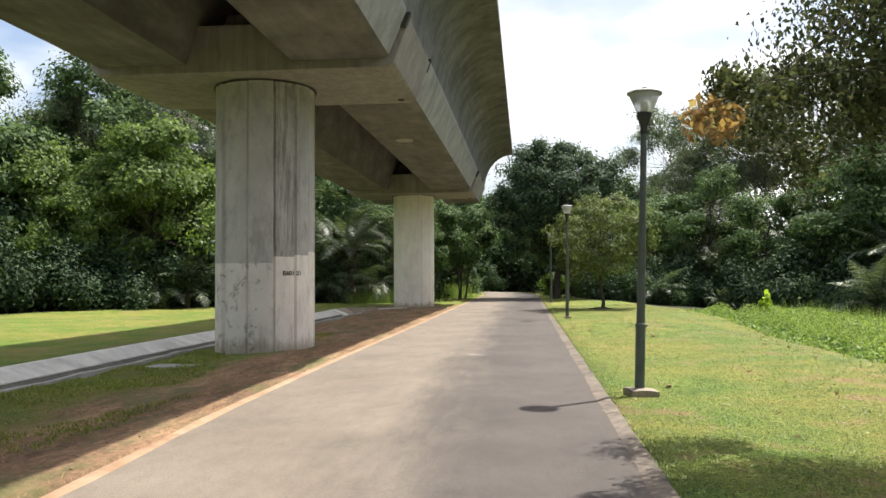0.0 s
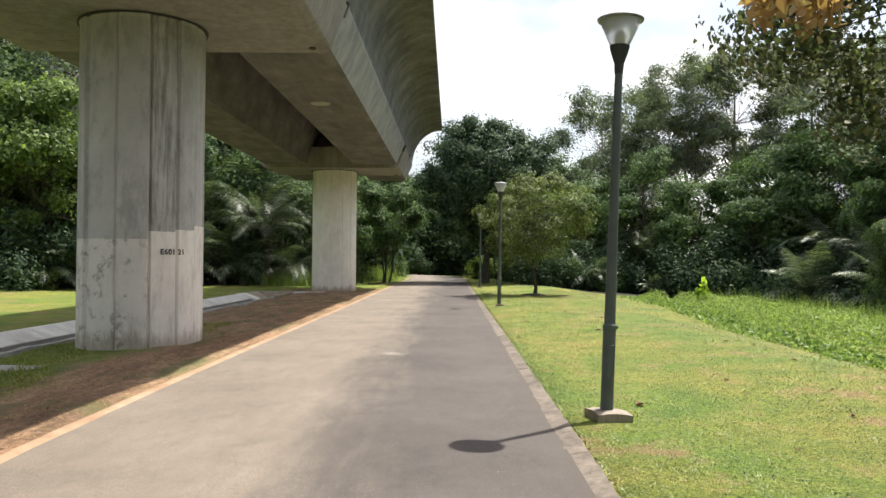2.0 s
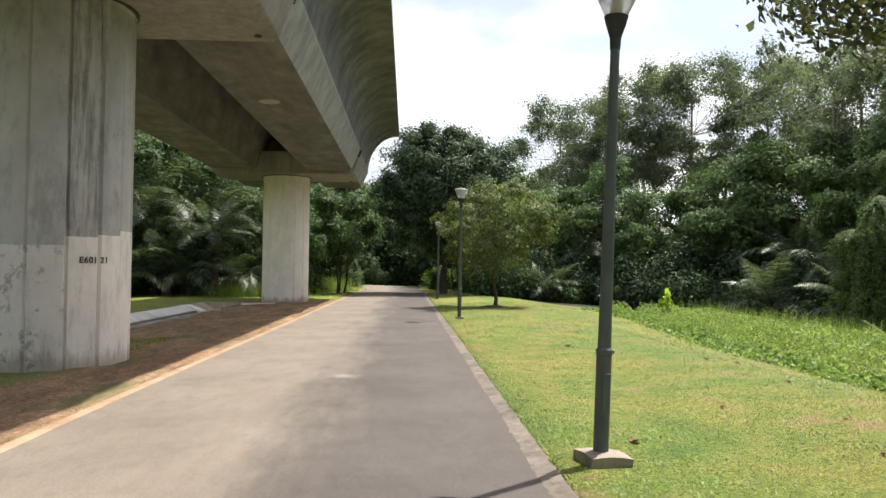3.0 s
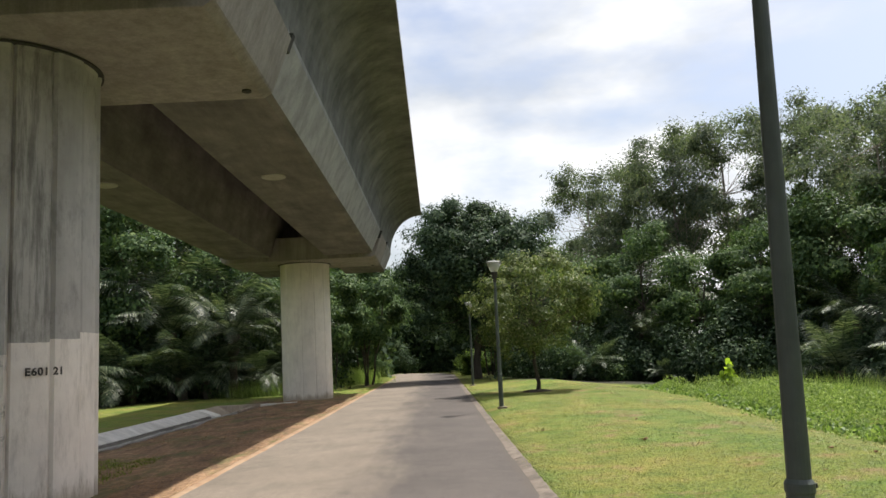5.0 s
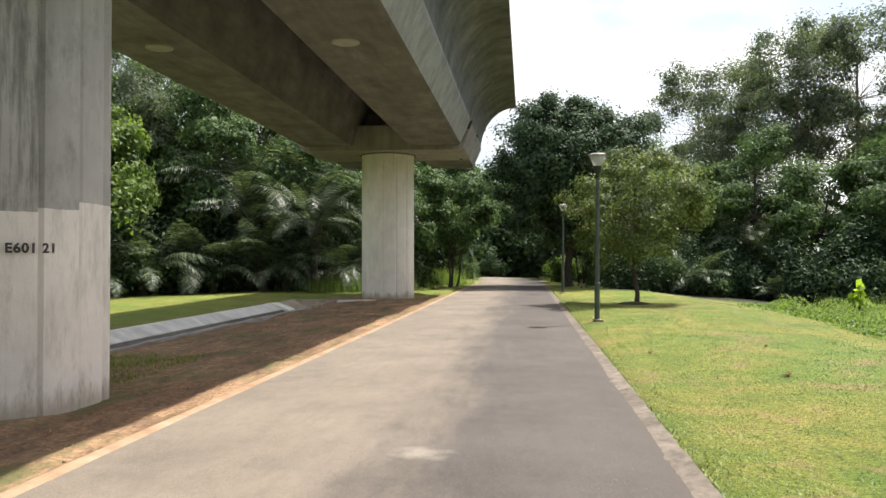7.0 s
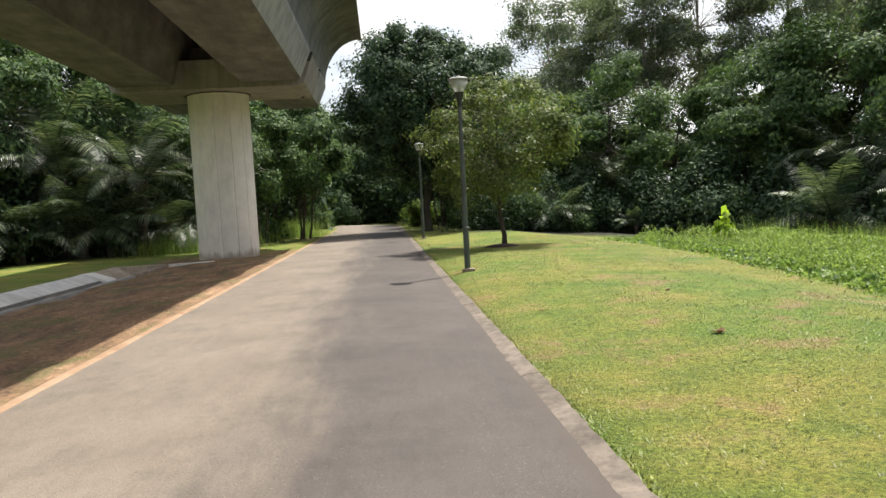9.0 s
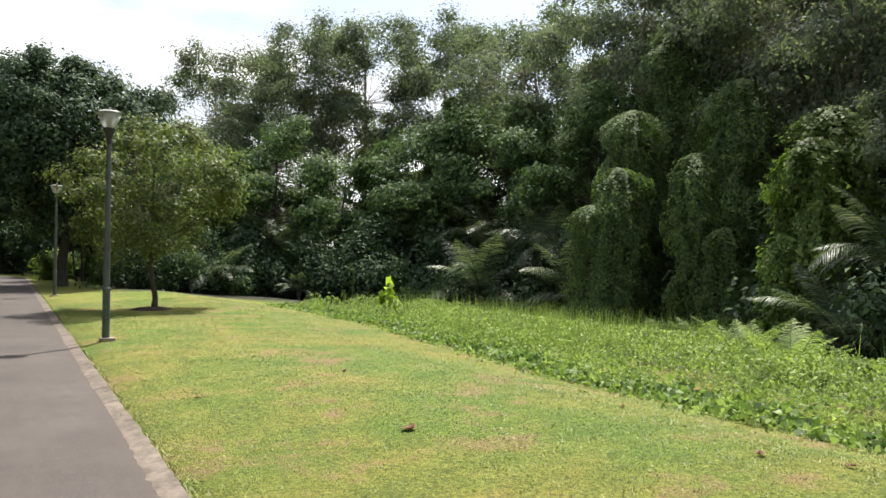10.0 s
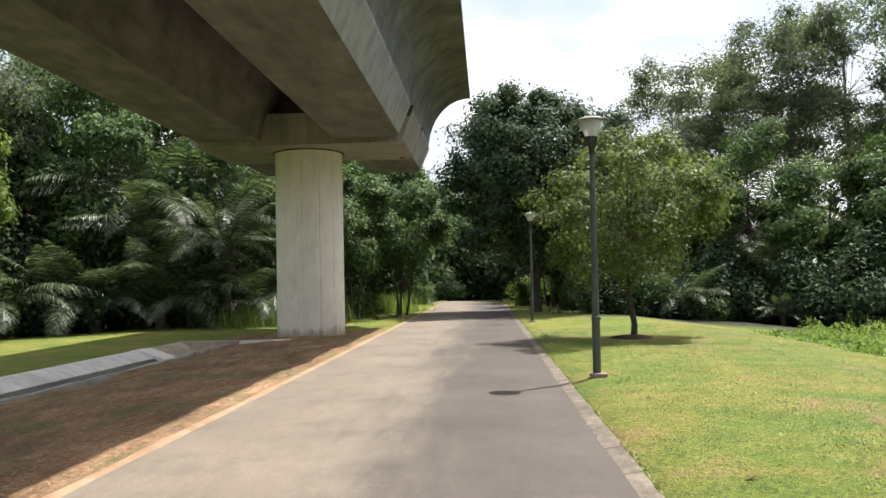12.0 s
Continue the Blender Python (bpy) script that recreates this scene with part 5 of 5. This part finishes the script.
rng = np.random.default_rng(91)
pts = []
while len(pts) < 170000:
    y = rng.uniform(2, 43)
    e = bank_edge(y) + rng.normal() * 0.3
    x = e + (13.5 - 0.12 * max(0, y - 30) * 4) * rng.random() ** 1.5
    if x < 21:
        pts.append((x, y))
pts = np.array(pts)
edge = np.array([bank_edge(y) for y in pts[:, 1]])
zz = np.array([ground_height(x, y) for x, y in pts])
clumpy = np.array([noise.noise(Vector((x * 0.5, y * 0.5, 7))) for x, y in pts])
fine_clump = np.array([noise.noise(Vector((x * 1.1, y * 1.1, 17))) for x, y in pts])
h = np.clip((0.05 + 0.34 * np.clip((pts[:, 0] - edge) / 2.0, 0, 1)) * (1 + 1.6 * clumpy + 3.6 * fine_clump) * np.clip(1.25 - (pts[:, 0] - edge) / 12.0, 0.3, 1), 0.02, 0.7)
lp = np.stack([pts[:, 0], pts[:, 1], zz + h * (1 - rng.random(len(pts)) ** 2.6)], 1)
v, f = leaves(rng, lp, 0.072, 0.040, 0.6, 0.4, None, True, 1.0)
tagged(from_arrays("weeds", v, f, L_WEED), "dense low creeping weeds on a bank", "weeds", kind="stuff")

# broad-leaved creeper along the bank's rim
n = 11000
by = rng.uniform(6, 42, n)
bx = np.array([bank_edge(y) for y in by]) + rng.normal(0.25, 0.28, n)
bz = np.array([ground_height(x, y) for x, y in zip(bx, by)]) + 0.03 + 0.20 * rng.random(n) * np.clip([0.5 + 1.5 * noise.noise(Vector((x * 1.1, y * 1.1, 47))) for x, y in zip(bx, by)], 0.1, 1)
v, f = leaves(rng, np.stack([bx, by, bz], 1), 0.105, 0.08, 0.7, 0.3, None, False, 0.9)
tagged(from_arrays("creeper_leaves", v, f, L_RIM), "broad green creeper leaves along the bank", "weeds", kind="stuff")


def blades(rng, xy, z, height, width, lean, short=False):
    n = len(xy)
    a = rng.random(n) * math.tau
    d = np.stack([np.cos(a), np.sin(a)], 1)
    hh = height * rng.uniform(0.5, 1.3, n)
    root = np.column_stack([xy, z])
    b2 = np.column_stack([xy + d * width, z])
    mid = np.column_stack([xy + d * width * 0.5 + np.stack([-d[:, 1], d[:, 0]], 1) * (lean * hh)[:, None] * 0.4, z + hh * 0.6])
    tip = np.column_stack([xy + np.stack([-d[:, 1], d[:, 0]], 1) * (lean * hh)[:, None] * rng.uniform(0.5, 1.5, (n, 1)), z + hh])
    if short:
        return np.stack([root, b2, tip], 1).reshape(-1, 3), np.arange(3 * n).reshape(-1, 3)
    v = np.stack([root, b2, mid, tip], 1).reshape(-1, 3)
    i = np.arange(n) * 4
    return v, np.concatenate([np.stack([i, i + 1, i + 2], 1), np.stack([i, i + 2, i + 3], 1)])


tall_xy = []
while len(tall_xy) < 22000:
    y = rng.uniform(6, 44)
    x = bank_edge(y) + 2.2 + 11 * rng.random() ** 0.9
    if noise.noise(Vector((x * 0.6, y * 0.6, 11))) + 0.04 * (x - bank_edge(y)) > 0.24 and x < 20.5 and (y > 30 or rng.random() < 0.10):
        tall_xy.append((x, y))
tall_xy = np.array(tall_xy)
v, f = blades(rng, tall_xy, np.array([ground_height(x, y) for x, y in tall_xy]), 0.25 + 0.85 * rng.random(len(tall_xy)) ** 1.8 * np.clip((tall_xy[:, 0] - 9.5) / 3, 0, 1), 0.022, 0.35, True)
tagged(from_arrays("tall_grass", v, f, L_WEED), "tall green grass below the woodland edge", "tall grass", kind="stuff")

lawn_xy = np.column_stack([rng.uniform(1.30, 8.0, 300000), 3 + 40 * rng.random(300000) ** 1.5])
keep = [x < bank_edge(y) + 0.3 for x, y in lawn_xy]
lawn_xy = lawn_xy[keep]
lawn_h = np.array([0.018 + 0.014 * max(-0.45, noise.noise(Vector((x * 5.0, y * 5.0, 13))) + 0.5 * noise.noise(Vector((x * 1.3, y * 1.3, 23)))) for x, y in lawn_xy])
v, f = blades(rng, lawn_xy, np.array([ground_height(x, y) for x, y in lawn_xy]) - 0.004, lawn_h, 0.009, 1.5, True)
tagged(from_arrays("lawn_grass", v, f, M_LAWN_BLADES), "short mown lawn grass", "grass", kind="stuff")

# straw and thin grass on the bare earth
n = 46000
xy = np.column_stack([rng.uniform(-7.3, -3.55, n), 2 + 44 * rng.random(n) ** 1.3])
xy = xy[[noise.noise(Vector((x * 0.9, y * 0.35, 31))) > -0.15 and math.hypot(x - PIER_X, y - PIERS[1]) > 1.25 and math.hypot(x - PIER_X, y - PIERS[0]) > 1.25 for x, y in xy]]
v, f = blades(rng, xy, np.array([ground_height(x, y) for x, y in xy]) - 0.003, 0.024, 0.010, 3.4, True)
tagged(from_arrays("straw", v, f, L_STRAW), "dry straw and litter on bare earth", "litter", kind="stuff")
n = 44000
xy = np.column_stack([rng.uniform(-7.35, -4.4, n), 2 + 21 * rng.random(n) ** 1.2])
xy = xy[[noise.noise(Vector((x * 0.8, y * 0.3, 41))) - 0.3 * (x + 5.7) > 0.05 and math.hypot(x - PIER_X, y - PIERS[1]) > 1.25 for x, y in xy]]
v, f = blades(rng, xy, np.array([ground_height(x, y) for x, y in xy]) - 0.003, 0.05, 0.012, 0.8, True)
tagged(from_arrays("thin_grass", v, f, L_GRASS), "thin green grass on shaded earth", "grass", kind="stuff")

# grass leaning over the kerb
n = 12000
xy = np.column_stack([rng.normal(1.30, 0.035, n), rng.uniform(2, 55, n)])
v, f = blades(rng, xy, np.zeros(n) - 0.006, 0.032, 0.009, 1.5, True)
tagged(from_arrays("kerb_grass", v, f, M_LAWN_BLADES), "ragged grass edge along the kerb", "grass", kind="stuff")

# crumbs of earth
n = 900
cx = rng.uniform(-7.2, -3.62, n)
cy = 3 + 38 * rng.random(n) ** 1.3
ok = (np.hypot(cx - PIER_X, cy - PIERS[1]) > 1.3)
cx, cy = cx[ok], cy[ok]
n = len(cx)
size = 0.006 + 0.018 * rng.random(n) ** 3
shape = np.array([(1, 0, 0), (0, 1, 0), (-1, 0, 0), (0, -1, 0), (0, 0, 0.8), (0, 0, -0.5)])
v = shape[None] * size[:, None, None] * rng.uniform(0.6, 1.3, (n, 6, 1)) + np.stack([cx, cy, [ground_height(a, b) + 0.004 for a, b in zip(cx, cy)]], 1)[:, None]
f = np.array([(0, 1, 4), (1, 2, 4), (2, 3, 4), (3, 0, 4), (1, 0, 5), (2, 1, 5), (3, 2, 5), (0, 3, 5)])
f = (f[None] + 6 * np.arange(n)[:, None, None]).reshape(-1, 3)
tagged(from_arrays("earth_crumbs", v.reshape(-1, 3), f, plain("earth_crumb", (0.33, 0.21, 0.13), 0.95, vary=0.4, scale=3)), "loose crumbs of brown earth", "earth", kind="stuff")

# tall grass by the far pier
for cx, cy, n, hgt in ((-8.3, 49.8, 3200, 1.0), (-6.0, 60, 5000, 1.0), (-9.5, 48.9, 1600, 0.9)):
    xy = np.column_stack([rng.normal(cx, 1.0, n), rng.normal(cy, 0.8, n)])
    v, f = blades(rng, xy, np.zeros(n), hgt, 0.016, 0.45, True)
    tagged(from_arrays("tall_grass", v, f, L_WEED), "clump of tall green grass", "tall grass", kind="stuff")

plant = shrub(95, 0.42, 1.1, 110, 0.30, L_SAPLING, "young bright yellow-green plant in the weeds", "young_plant")
put(plant, 11.4, 38.6, 0, 1.0, 1.55)


# fallen leaves on the lawn
def dry_leaf(x, y, s, rz):
    bm = bmesh.new()
    rows = []
    for i in range(6):
        u = i / 5
        w = 0.36 * math.sin(math.pi * min(1, u * 0.95 + 0.03)) ** 0.8 + 0.01
        rows.append([bm.verts.new((u - 0.5, sd * w, 0.10 * abs(sd) + 0.10 * (2 * u - 1) ** 2 + 0.06 * math.sin(7 * u + sd))) for sd in (-1, -0.5, 0, 0.5, 1)])
    for a, b in zip(rows, rows[1:]):
        for i in range(4):
            bm.faces.new((a[i], a[i + 1], b[i + 1], b[i]))
    bmesh.ops.solidify(bm, geom=bm.faces[:], thickness=0.012)
    ob = part("dry_leaf", bm, M_DRY, smooth=True)
    ob.matrix_world = pose(x, y, ground_height(x, y) + 0.012, 0, 0, rz) @ Matrix.Scale(s, 4)
    return tagged(ob, "curled dry brown leaf lying on the lawn", "leaf", "fallen leaves")


dry_leaf(3.43, 21.1, 0.17, 20)
dry_leaf(2.27, 12.33, 0.15, 100)
for x, y, s, rz in ((5.55, 18.95, 0.12, 40), (5.9, 18.4, 0.10, 80), (2.06, 23.7, 0.09, 10), (4.6, 17.2, 0.07, 130), (3.9, 14.2, 0.10, 60), (5.6, 16.0, 0.12, 20), (3.2, 10.4, 0.07, 150), (2.9, 8.9, 0.06, 30), (4.4, 11.8, 0.10, 75), (4.9, 13.3, 0.08, 110), (6.1, 21.2, 0.09, 15), (4.2, 24.6, 0.12, 95)):
    dry_leaf(x, y, s, rz)
